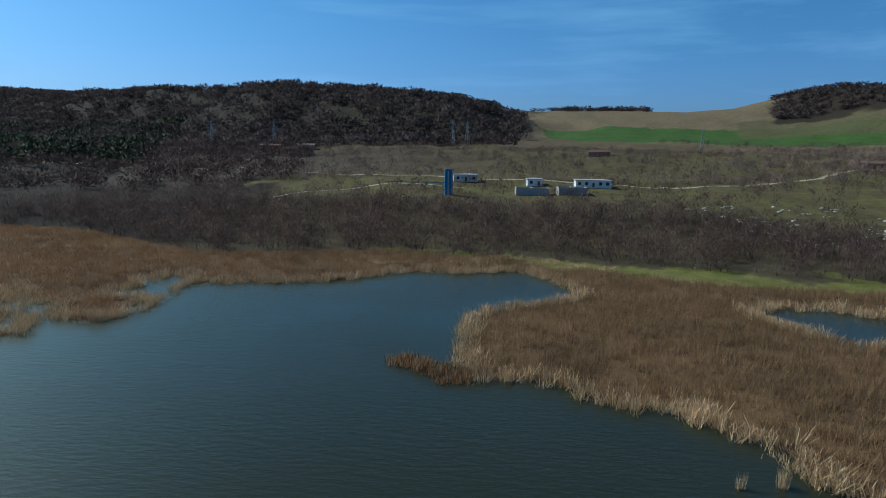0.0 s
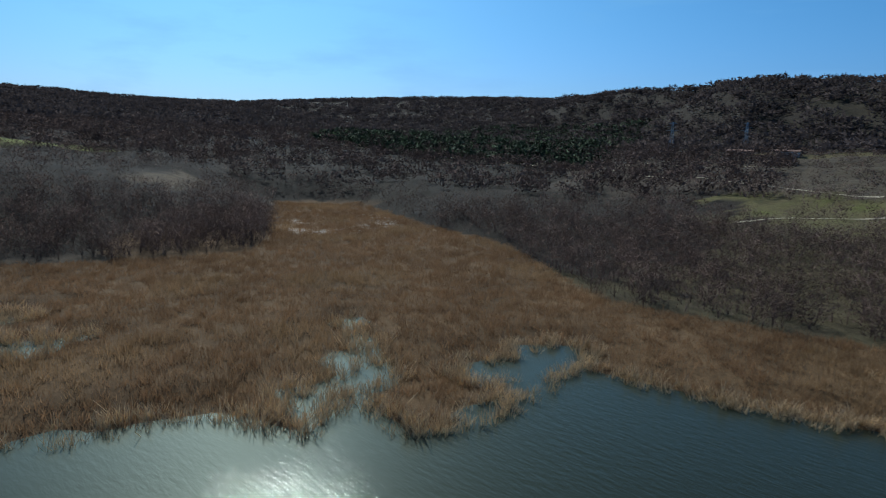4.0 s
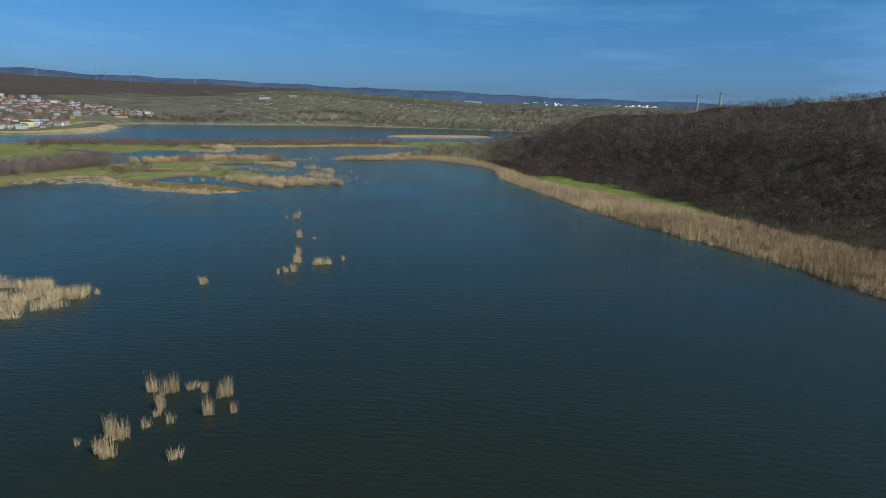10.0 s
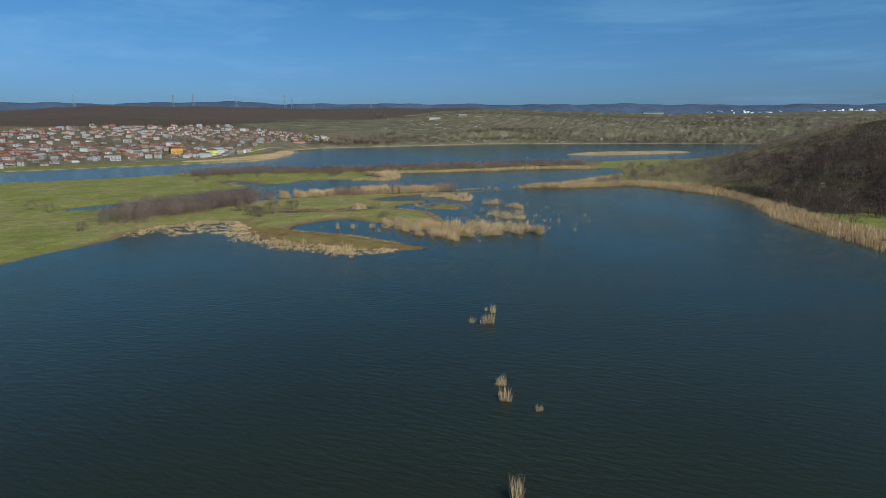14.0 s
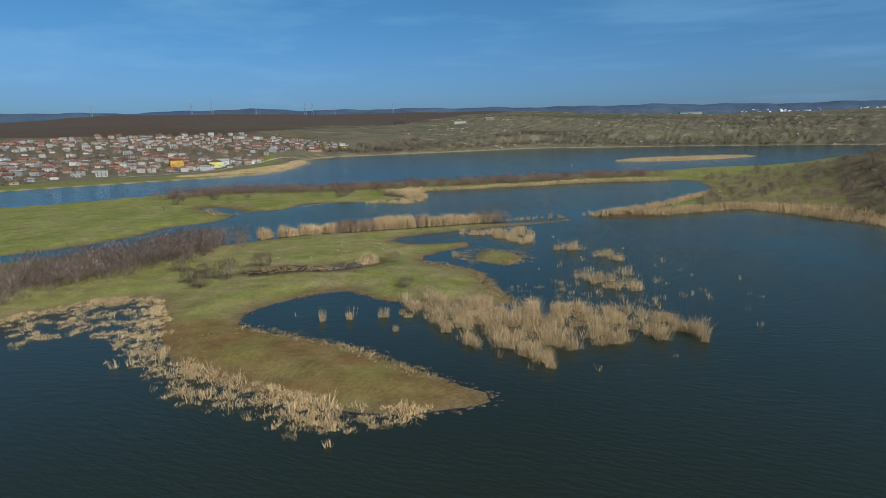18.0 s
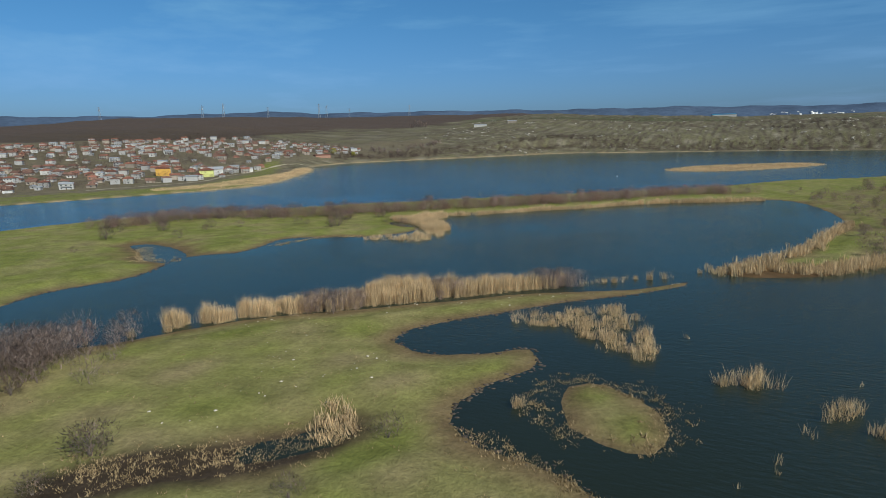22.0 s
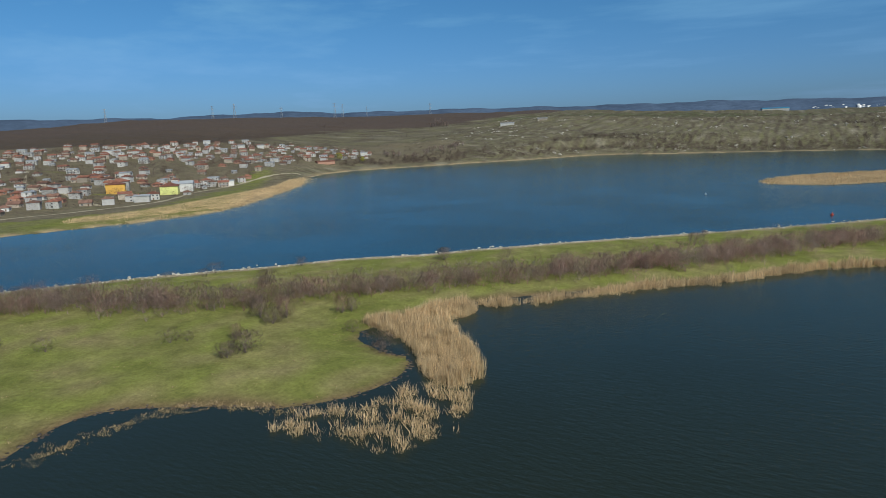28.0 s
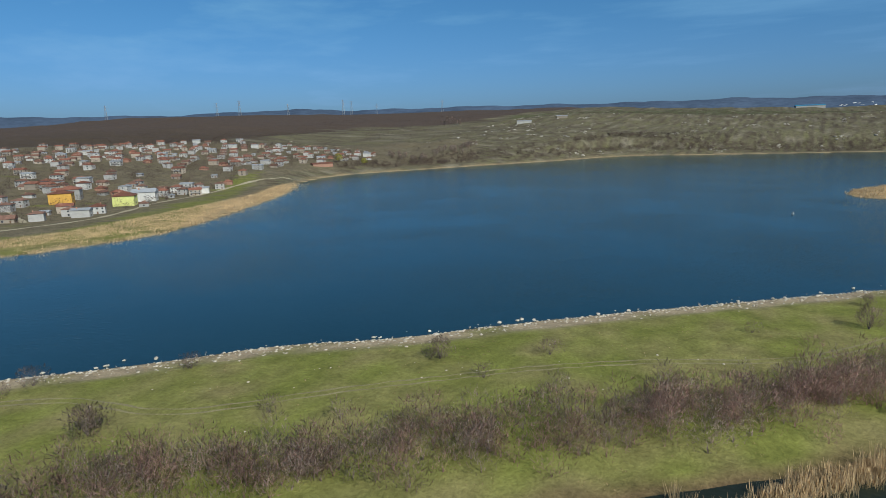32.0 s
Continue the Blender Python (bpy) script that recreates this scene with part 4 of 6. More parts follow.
belt_p = with_height(spots(1500, box=(-240, 110, 170, 330), test=wood_test(-26, 34, -30, lambda az: around(RING_FOOT, az) + np.where(az < 180, 78, 60), 1.0)), 0.1)
belt_az, belt_r = polar(belt_p[:, 0], belt_p[:, 1])
belt_p = belt_p[(belt_r > around(RING_FOOT, belt_az) - 3) | (belt_p[:, 0] < 15)]
stuff("shore_wood", join(twigs(belt_p, 7.2, 140, 0.50, 0.12, 0.02), stems(belt_p, 6.4, 3)), M_TWIG, "belt of bare brown trees behind the reeds", "trees")
valley_p = with_height(spots(3800, box=(-1050, -60, -30, 720), test=wood_test(8, 72, 4, lambda az: around(RING_MID, az), 0.8)), 0.1)
valley_p = valley_p[np.hypot(valley_p[:, 0] - CX, valley_p[:, 1] - CY) > 430]
stuff("valley_wood", join(twigs(valley_p, 7.0, 38, 0.62, 0.8, 0.1, 1.8), stems(valley_p, 6.0, 1)), M_TWIG_DARK, "bare dark wood filling the side valley", "trees")
far_p = with_height(spots(15000, box=(-1900, -420, 420, 1900), test=wood_test(-17, 104, 150, lambda az: around(RING_TOP, az) * 1.06, 1.2, 200)), 0.5)
far_az, far_r = polar(far_p[:, 0], far_p[:, 1])
far_p = far_p[~cleared(far_p[:, 0], far_p[:, 1]) & (far_r > np.maximum(around(RING_MID, far_az) * 0.99, 660)) & ((far_az < 84) | (far_az > 340) | (far_r > 1100)) & ((far_az < 180) | (far_az > 353) | (far_r > 1330))]
stuff("far_wood", twigs(far_p, 8.0, 32, 1.0, 2.4, 0.1, 2.8), M_TWIG_FAR, "dark leafless forest on the far ridges", "trees")
pine_p = with_height(spots(1500, box=(-620, 400, -160, 900), test=wood_test(19, 42, 150, lambda az: around(RING_TOP, az) * 0.75, 1.1, 90, 58)), 0.3)
stuff("pine_wood", twigs(pine_p, 9.0, 46, 0.5, 1.2, 0.05, 2.0), M_PINE, "dark green pine plantation at the foot of the ridge", "trees")
ne_p = with_height(spots(1500, box=(350, 520, 900, 1350), test=wood_test(-42, -25.5, 840, lambda az: around(RING_TOP, az) * 1.05, 1.0, 120, 59)), 0.3)
stuff("ridge_scrub", twigs(ne_p, 6.0, 34, 1.1, 2.0, 0.1, 2.6), M_TWIG_FAR, "dark scrub on the north-eastern ridge", "trees")
# pasture scrub and hedgerows in the north
past_p = with_height(spots(2000, box=(-260, 160, 460, 760), test=wood_test(-42, 20, 50, lambda az: around(RING_MID, az), 1.95, 46, 54)), 0.1)
stuff("pasture_scrub", join(twigs(past_p, 5.0, 52, 0.58, 0.24, 0.08, 1.7), stems(past_p, 3.6, 2)), M_TWIG, "bare thorn scrub scattered over the pasture", "shrubs")
rowp = [(-150, 330), (-90, 322), (-30, 318), (20, 312), (70, 306), (120, 312), (180, 330)]
row_n = with_height(along(260, [(x / PLAN, y / PLAN) for x, y in rowp], 7.0), 0.1)
stuff("roadside_trees", join(twigs(row_n, 5.0, 80, 0.45, 0.14), stems(row_n, 4.6, 4)), M_TWIG_PALE, "row of bare trees along the road behind the station", "trees")
pine_row = with_height(np.array([(-502, -225), (-524, -208), (-527, -202), (-526, -197), (-531, -192), (-540, -188), (-533, -178), (-535, -184)], dtype=float), 0.1)
for i, (x, y, z) in enumerate(pine_row):
    root = new("pine_tree")
    v, t, n_ = twigs(np.zeros((1, 3)), (5.5, 6.6, 4.8, 6.0)[i % 4], 260, 0.3, 0.5, 0.1)
    ob = new("crown", np_mesh("crown", v, t, M_PINE, normals=n_))
    v, t, n_ = stems(np.array([[0, 0, -0.3]]), 6.0, 3, 0.05, 0.4)
    trunk = new("trunk", np_mesh("trunk", v, t, M_BARK, normals=n_))
    ob.parent = trunk.parent = root
    root.matrix_basis = pose(x, y, z, 0, 0, 70 * i)
    tagged(root, "dark pine standing in a row on the hilltop", "tree", "pines on the hilltop")
shrub_zone = np.array([(110, 250), (150, 290), (230, 335), (340, 420), (340, 540), (230, 505), (170, 400), (120, 300)], dtype=float)
shrub_p = with_height(spots(460, shrub_zone, test=lambda x, y: wave_noise(x, y, 40, 95) > -0.1), 0.1)
stuff("pasture_thickets", join(twigs(shrub_p, 5.0, 76, 0.6, 0.19, 0.06, 1.5), stems(shrub_p, 3.4, 3)), M_TWIG_PALE, "mauve-grey bare thickets on the pasture slope", "shrubs")
bleach_p = with_height(np.concatenate((along(170, [(-18, 119), (-10, 117), (-3, 115.5), (4, 118), (12, 123)], 5.0), along(60, [(14, 125), (22, 119), (30, 112)], 4.0))), 0.0)
stuff("bleached_reeds", blades(bleach_p, 0.9, 20, 0.5, 0.10, 1.6, False), M_REED, "pale trampled reeds on the northern shore", "reeds")
scree_p = with_height(spots(190, box=(86, 180, 160, 238), test=lambda x, y: (wave_noise(x, y, 26, 66) + 0.6 * wave_noise(x, y, 8, 65) > 0.35) & (shore_distance(x, y) > 20)), 0.0)

# ---- reeds standing in the shallows ----
def patch(points, n, clump=-9.0):
    line = smooth_line(points, steps=3)
    return spots(n, line, test=lambda x, y: wave_noise(x, y, 6.5, 71) + 0.5 * wave_noise(x, y, 2.6, 72) > clump)


R_SPIT = [(11.4, -171.7), (1.5, -173.9), (-7.5, -175.1), (-15.5, -176.2), (-21.6, -176.2), (-25.6, -174.1), (-29.6, -168.9), (-23.6, -166.8), (-16.5, -161.5), (-13.5, -156.3), (-8.6, -157.3), (-3.6, -159.3), (0.4, -163.4)]
R_INLET = [(23, -229.5), (13.7, -238.6), (8.4, -237.6), (4.2, -224.4), (5.3, -220.1), (10.5, -223.2), (16.8, -227.4)]
R_POINT = [(86.2, -312.5), (82.2, -316.5), (80.4, -321.8), (78, -326.4), (74.2, -325.5), (72.8, -323), (74.4, -318), (73, -315), (67.6, -309.2), (63.2, -302.6), (62.4, -298), (64.6, -296), (68.2, -297.8), (70.5, -300.4), (76.2, -307.2)]
R_POINT_LOW = [(66.4, -296.5), (60.6, -295), (60.6, -286.1), (62.7, -281.1), (68.5, -281.1), (74.4, -278.6), (76.8, -282.2), (72.2, -287)]
R_MUD = [(30.6, -198.7), (26.6, -196.6), (25.5, -193.5), (28.5, -192.4)]
R_TUFT_BIG = [(-20.2, -37.7), (-24.1, -36.7), (-26.9, -40.6), (-28.7, -45.6), (-27.8, -49.5), (-22.9, -51.9), (-15.3, -50.3), (-12.6, -44.4)]
R_FRINGE = [(-1, -137), (6.9, -139), (12.7, -138.6), (19.6, -141.4), (28.4, -144.5), (32.4, -149), (39.5, -156), (45.5, -161.1), (51.2, -158), (55.1, -148.7), (52.6, -139.5)]
R_ISLET = [(3.1, 60), (-1, 63.8), (-6, 64.6), (-5, 61.7), (-2, 59.8), (0.1, 56.9), (3.1, 58)]
stuff("spit_reeds", blades(with_height(patch(R_SPIT, 560, 0.12)), 2.5, 52, 0.34, 0.027, 0.7), M_REED, "tall dry reeds standing in shallow water off the spit", "reeds")
stuff("inlet_reeds", blades(with_height(patch(R_INLET, 200, 0.0)), 2.0, 34, 0.36, 0.036, 0.5), M_REED, "dry reeds on a drowned bar in the inlet", "reeds")
stuff("point_reeds", blades(with_height(patch(R_POINT, 1250, -0.9)), 2.45, 40, 0.34, 0.029, 0.26), M_REED, "dense golden reeds round the tip of the meadow", "reeds")
stuff("broken_reeds", blades(with_height(patch(R_POINT_LOW, 260, 0.1)), 1.7, 20, 0.3, 0.045, 0.8), M_REED, "broken and bent reeds in the water off the meadow", "reeds")
stuff("pool_reeds", blades(with_height(patch(R_MUD, 60)), 1.2, 16, 0.4, 0.06, 0.8), M_REED, "pale reeds in a muddy pool", "reeds")
stuff("water_reeds", blades(with_height(patch(R_TUFT_BIG, 200, 0.12)), 2.2, 40, 0.42, 0.034, 0.6), M_REED, "island of dry reeds in open water", "reeds")
stuff("drowned_reeds", blades(with_height(patch(R_ISLET, 130)), 1.6, 12, 0.4, 0.10, 0.5), M_REED_DARK, "drowned brown reeds off the edge of the bed", "reeds")
PAD_SPIT = np.array([(27, -189.6), (9.9, -186), (1.9, -180.6), (-4.9, -183), (-9.4, -187), (-9.5, -192), (1.5, -192.5), (18.5, -196), (29.5, -195)], dtype=float)
PAD_COVE = np.array([(70, -194), (56.6, -187), (56.8, -193), (49, -196), (32.7, -190), (36, -199), (45, -211), (70, -228), (80, -228), (75, -214)], dtype=float)
pad_p = np.concatenate((spots(420, PAD_SPIT, test=lambda x, y: wave_noise(x, y, 5, 93) > -0.3), spots(620, PAD_COVE, test=lambda x, y: wave_noise(x, y, 7, 94) > -0.1), along(500, R_FRINGE, 4.0)))
pad_p = np.concatenate((pad_p, np.maximum(surface(pad_p[:, 0], pad_p[:, 1]), -0.15)[:, None]), 1)
pad_p = pad_p[shore_distance(pad_p[:, 0], pad_p[:, 1]) < 2.2]
stuff("fringe_tussocks", blades(pad_p, 0.55, 24, 0.30, 0.10, 1.4, False), M_REED, "low pale tussocks in the shallows round the island", "tussocks")
stuff("fringe_reeds", blades(with_height(along(60, R_FRINGE[:5], 4.4)), 1.6, 22, 0.3, 0.055, 0.6), M_REED, "pale reeds standing off the brown spit", "reeds")
R_ROW = [(58.3, -217.6), (55.7, -219.4), (51.7, -222.2), (48.4, -224.4), (44.9, -227.2), (43.8, -229.4), (40.7, -231.9), (37.9, -234), (34.6, -237.2), (30.9, -240.6), (26.2, -244.9), (20, -249.3), (19, -252.4), (26.2, -249.4), (32.2, -246.8), (36.8, -244.3), (39.8, -241), (44.5, -242.5), (47.5, -240), (47.5, -232), (49.5, -229), (53.5, -225.8), (57.2, -223), (60, -219.8)]
row_at = np.concatenate((patch(R_ROW, 1400, -0.55), patch([(62.5, -214.2), (59.9, -214.2), (58.8, -216.1), (60, -217.6), (62.5, -216.5)], 60, -0.55), patch([(64.6, -210.5), (62.7, -211.5), (63.4, -213.2), (66, -212)], 40, -0.55)))
row_s, row_r = row_at[:, 0] / PLAN, rng.rand(len(row_at))
shrubby = ((row_s > 44.9) & (row_s < 51.6) & (row_at[:, 1] / PLAN > -229.5)) | ((row_s > 33.8) & (row_s < 37)) | (row_s < 24.5)
row_at = row_at[~shrubby | (row_r < 0.25)]
stuff("row_reeds", blades(with_height(row_at), 3.5, 42, 0.34, 0.029, 0.3), M_REED, "row of tall golden reeds along the island shore", "reeds")
ROW_DIKE = [(67.5, -332.8), (64.2, -336.2), (59.5, -340.5), (54, -346), (48.8, -350.8), (44, -353.5), (35.8, -360.7), (24.9, -372.2), (10.7, -381.1), (0.9, -385.4), (-16.3, -395.3)]
stuff("dike_reeds", blades(with_height(np.concatenate((along(800, [(x - 0.7, y + 1.0) for x, y in ROW_DIKE], 2.4), along(60, [(73.5, -328), (70.8, -329), (68.6, -330.4)], 1.8)))), 2.3, 28, 0.36, 0.04, 0.34), M_REED, "band of dry reeds along the foot of the dike", "reeds")
ROW_CAPE = [(-1.4, -267.8), (-10.2, -271.7), (-18.1, -273.5), (-26.9, -282.6), (-38.1, -291.6), (-47.8, -290.3), (-59.5, -274.8)]
stuff("cape_reeds", blades(with_height(np.concatenate((along(750, ROW_CAPE, 4.0), along(300, [(-4.5, -271.5), (-11.5, -282), (-19.5, -296.5), (-25.5, -315), (-33, -337)], 3.0)))), 2.2, 20, 0.4, 0.06, 0.35), M_REED, "dry reeds on the low cape", "reeds")
far_isle_p = spots(1500, ISLETS[1])
stuff("far_reed_island", blades(with_height(far_isle_p), 1.3, 12, 1.3, 0.2, 0.6, False), M_REED, "long low island of dry reeds in the big lake", "reeds")
FAR_BAND = [(x / PLAN, y / PLAN) for x, y in (
    (313, -500), (304, -530), (303, -555), (310, -588), (340, -650), (376, -718), (422, -788))]
R_FAR_SHORE = [(x / PLAN, y / PLAN) for x, y in (
    (336, -500), (317, -537), (311, -579), (336, -625), (348, -661), (370, -714), (412, -778), (424, -770), (386, -703), (375, -664), (362, -618), (349, -566), (345, -545), (352, -512))]
stuff("village_shore_reeds", blades(with_height(np.concatenate((patch(R_FAR_SHORE, 3000), along(1500, FAR_BAND, 13.0)))), 1.0, 9, 1.0, 0.17, 0.8, False), M_REED, "wide band of dry reeds on the village shore", "reeds")

SPRIG_WATER = [(24, -158), (6, -156), (-12, -152), (-34, -168), (-34, -200), (-8, -226), (8, -230), (12, -215), (-2, -212), (-2, -196), (2, -184), (-8, -177), (14, -168)]
sprig_p = spots(70, smooth_line(SPRIG_WATER, steps=2), test=lambda x, y: (shore_distance(x, y) < 0) & (wave_noise(x, y, 12, 79) > 0.15))
THIN = [(-8, -247), (-13, -247), (-11, -252), (-13, -251), (-15, -245), (-14, -242), (-19, -247), (-24, -245), (-25, -242), (-30, -243), (-30, -259), (-17, -237)]
sprig_p = np.concatenate((sprig_p, np.repeat(np.array(THIN, dtype=float), 4, 0) + rng.randn(4 * len(THIN), 2) * 1.1, along(46, [(19, -251), (15, -255), (10.5, -258.5), (5, -261.5)], 2.4), along(30, [(61, -287), (66, -283), (75, -282)], 3.0)))
BARS = [(-4, -288), (-6, -290), (-8, -290), (-6, -289), (-15, -283), (-16, -285), (-19, -280), (-20, -279), (-14, -260), (-16, -258), (-17.5, -257), (-19, -255), (-21, -252), (-22, -252), (-18, -259), (-20, -258), (-23, -264), (-25, -254), (-26, -252), (-24, -257)]
bar_p = np.repeat(np.array(BARS, dtype=float), 7, 0) + rng.randn(7 * len(BARS), 2) * 0.85
stuff("bar_reeds", blades(with_height(bar_p), 2.3, 26, 0.3, 0.034, 0.5), M_REED, "stands of dry reeds on drowned bars off the island", "reeds")
stuff("reed_sprigs", blades(with_height(sprig_p), 1.7, 9, 0.22, 0.04, 0.6), M_REED, "thin sprigs of dry reed scattered in the shallows", "reeds")
# single tufts in open water
def tuft_mesh(k):
    n = 3 + 2 * k
    p = np.concatenate((rng.randn(n, 2) * (0.30 + 0.10 * k), np.zeros((n, 1)) - 0.3), 1)
    v, t = blades(p, 2.3 + 0.1 * k, 22, 0.17, 0.036, 0.5)
    return np_mesh("reed_tuft", v, t, M_REED)


tufts = [tuft_mesh(k) for k in range(5)]
TUFTS_A = [(-48.8, -18), (-51, -17.2), (-50.2, -19.5), (-51.8, -16.9), (-51.2, -19), (-51.8, -21), (-52, -22.4), (-51.6, -23.4), (-49.5, -26.2), (-51, -26.2), (-53.2, -21.8), (-52.5, -27), (-53.4, -26.8), (-55.5, -23.2), (-55.5, -26.2), (-57, -24), (-56.2, -17.2), (-39, -56.2), (-29.2, -49.5), (-27.8, -47.2),
           (-53.2, -72.8), (-50.2, -70.5), (-46.5, -71.2), (-47.2, -69.6), (-40.5, -90.8), (-46.5, -63), (-47.4, -63.8), (-48.2, -64.5), (-51.8, -69.8), (-50.6, -69), (-33, -111.8), (-34.2, -110.9), (-45.5, -75), (-41.6, -87.9), (-34.8, -106.8), (-32.8, -106.8), (-44.6, -86.9)]
TUFTS_B = [(15.8, -161.2), (12.8, -162.8), (9, -165), (7.5, -167.2), (6, -165.8), (5.2, -160.5), (2.2, -169.5), (-0.8, -162), (3.8, -166.5)]
TUFTS_C = [(15, -255), (13.5, -255.4), (10.5, -258.8), (8.2, -258.8), (6, -261), (0.7, -266.6), (14.6, -204.4), (-14.5, -155.3), (-28.6, -167.9), (-22.7, -182.6), (-20, -189.8), (65.9, -206.2), (63.1, -209.4), (60.3, -214.7), (68.6, -201.9), (20.5, 39.8), (23.6, 39.9), (-108.8, 44.4), (-102.6, 43.4), (-99.5, 44.4), (-96.4, 46.5), (-119.6, 34.3), (-122.7, 32.3)]
for i, (x, y) in enumerate(TUFTS_A + TUFTS_B + TUFTS_C):
    ob = new("reed_tuft", tufts[i % 5])
    z = max(float(surface(np.array([x * PLAN]), np.array([y * PLAN]))[0]), -0.25)
    ob.matrix_world = pose(x * PLAN, y * PLAN, z, 0, 0, 71 * i) @ Matrix.Diagonal((*(2 * (0.42 + 0.07 * (i * 7 % 6),)), 0.6 + 0.09 * (i * 5 % 6), 1))
    tagged(ob, "tuft of dry straw-coloured reeds standing in the water", "reeds", "reed tufts in the lake")

# ---- bushes, built once and copied ----
def bush(name, height, twig_n, stem_n, round_, mat, width=0.05):
    root = new(name)
    o = np.zeros((1, 3))
    v, t, n_ = twigs(o, height / 0.93, twig_n, round_, width, 0.08)
    tw = new("crown", np_mesh("crown", v, t, mat, normals=n_))
    v, t, n_ = stems(o + np.array([[0, 0, -0.15]]), height * 0.7, stem_n // 2, round_ * 0.9, 0.12)
    st = new("trunk", np_mesh("trunk", v, t, M_BARK, normals=n_))
    tw.parent = st.parent = root
    tagged(tw, kind="stuff"), tagged(st, kind="stuff")
    return root


BUSH_KINDS = [
    tagged(bush("bush", 3.5, 1000, 22, 0.62, M_TWIG_BUSH, 0.06), "bare grey-brown rounded bush on the grass", "bush", "bushes on the meadows"),
    tagged(bush("bush", 4.2, 900, 22, 0.5, M_TWIG_BUSH, 0.06), "bare dark purple-brown willow bush", "bush", "bushes on the meadows"),
    tagged(bush("bush", 2.0, 500, 16, 0.7, M_TWIG_BUSH), "low spreading bare brown bush", "bush", "bushes on the meadows"),
    tagged(bush("bush", 4.6, 800, 18, 0.40, M_TWIG_RED), "upright bare reddish-brown bush", "bush", "bushes on the meadows")]
BUSHES_ISLAND = [(12.3, -178, 0), (42, -182.9, 0), (22.5, -194.6, 2), (24.3, -184.1, 2), (63.6, -182.7, 1), (61.8, -185.8, 3), (59.9, -187.9, 1), (69.3, -197.3, 1), (68.6, -201.9, 3), (66.1, -193, 1), (44.6, -172.7, 0), (41.7, -173.7, 0), (41.5, -167.6, 0), (45.5, -169.6, 1), (48.6, -175.7, 0), (53.5, -175.6, 1), (75, -123.7, 2), (64.2, -137.1, 1), (99.4, -156.6, 2), (110.4, -159.7, 2), (40.9, -177.8, 2)]
BUSHES_MEADOW = [(125.9, -279.6, 2), (102.2, -307.7, 1), (118.9, -285.1, 2), (128, -242.9, 2), (137.2, -257.8, 1), (127.1, -282.8, 2), (143.9, -282.2, 1), (140.5, -277.9, 1), (135.3, -273.7, 0), (147.7, -271.1, 2), (77.3, -302.3, 2), (120.8, -265.5, 2)]
BUSHES_DIKE = [(105.8, -294, 2), (93.8, -292.5, 0), (98.2, -298.5, 3), (98.2, -306, 0), (91.5, -314.2, 3), (90.6, -315.4, 1), (116.2, -324.8, 0), (138, -321, 2), (134.2, -326.2, 2), (121.5, -341.2, 2), (78, -304.5, 2), (85.5, -308.2, 2), (124.5, -278.2, 2), (93, -294.8, 0), (98.2, -309, 3), (145.5, -268.5, 2), (104.2, -295.5, 2), (94.1, -356.2, 0), (121.2, -341.4, 2), (117.4, -325.9, 0), (135, -330.3, 2), (82, -362.9, 2), (86.7, -352.8, 2), (44.1, -400.7, 1), (45.5, -388.3, 1), (103.3, -335.9, 2), (59.5, -381, 2), (-29.2, -287.4, 1), (-33.8, -296.3, 3), (-32, -315.5, 1), (-49.4, -335.2, 1), (-39.1, -328.9, 0), (-34.4, -395.4, 1), (-31.5, -424.7, 2), (-55.9, -440.5, 1), (-27.1, -409.3, 2), (-44.5, -317.3, 3)]
BUSHES_CAPE = [(-68.1, -365.6, 0), (-51.5, -335.8, 1), (-40.9, -309.5, 1), (-72.8, -329.2, 0), (-78.5, -314.5, 1), (-92, -341, 0), (-37.5, -355.8, 1), (-56.9, -360.3, 3), (-65.7, -354.7, 1), (-77.3, -349.9, 2), (-83.6, -329.4, 0), (-53.5, -378, 2), (-71.4, -375.9, 1), (-86.1, -361.2, 1), (-94.7, -372.3, 0), (-64.3, -314.2, 2), (-45.9, -375.3, 1)]
placed = set()
for i, (x, y, k) in enumerate(BUSHES_ISLAND + BUSHES_MEADOW + BUSHES_DIKE + BUSHES_CAPE):
    z = float(surface(np.array([x * PLAN]), np.array([y * PLAN]))[0])
    m = pose(x * PLAN, y * PLAN, z, 0, 0, 47 * i)
    s = 0.75 + 0.1 * (i * 5 % 7)
    if k in placed:
        ob = copy_thing(BUSH_KINDS[k], m)
    else:
        ob = BUSH_KINDS[k]
        ob.matrix_basis = m
        placed.add(k)
    ob.scale = (s, s, s * (0.9 + 0.05 * (i % 4)))

CAPE_GROUND = [(-28, -292), (-32, -318), (-36, -350), (-30, -400), (-60, -440), (-120, -450), (-130, -350), (-100, -300), (-84, -262), (-60, -288), (-44, -292)]
cape_p = with_height(spots(400, smooth_line(CAPE_GROUND, steps=2), test=lambda x, y: (shore_distance(x, y) > 4) & (wave_noise(x, y, 30, 75) > -0.35)), 0.1)
stuff("cape_scrub", join(twigs(cape_p, 3.4, 150, 0.62, 0.12, 0.05, 1.2), stems(cape_p, 2.0, 4, 0.4, 0.1)), M_TWIG_BUSH, "grey bare scrub on the low neck of land", "shrubs")
# thickets and hedges
HEDGE = [(157.5, -272.9), (152, -282), (150, -292), (142, -300), (130, -305), (118, -309.5), (108, -315.6), (98.3, -325), (86, -335), (75.5, -343.6), (66, -350.5), (58, -356.4), (42, -371), (26, -390), (7.7, -406), (-13.4, -412.6)]
hedge_p = with_height(along(1000, HEDGE, 8.5), 0.1)
hedge_red = rng.rand(len(hedge_p)) < 0.45
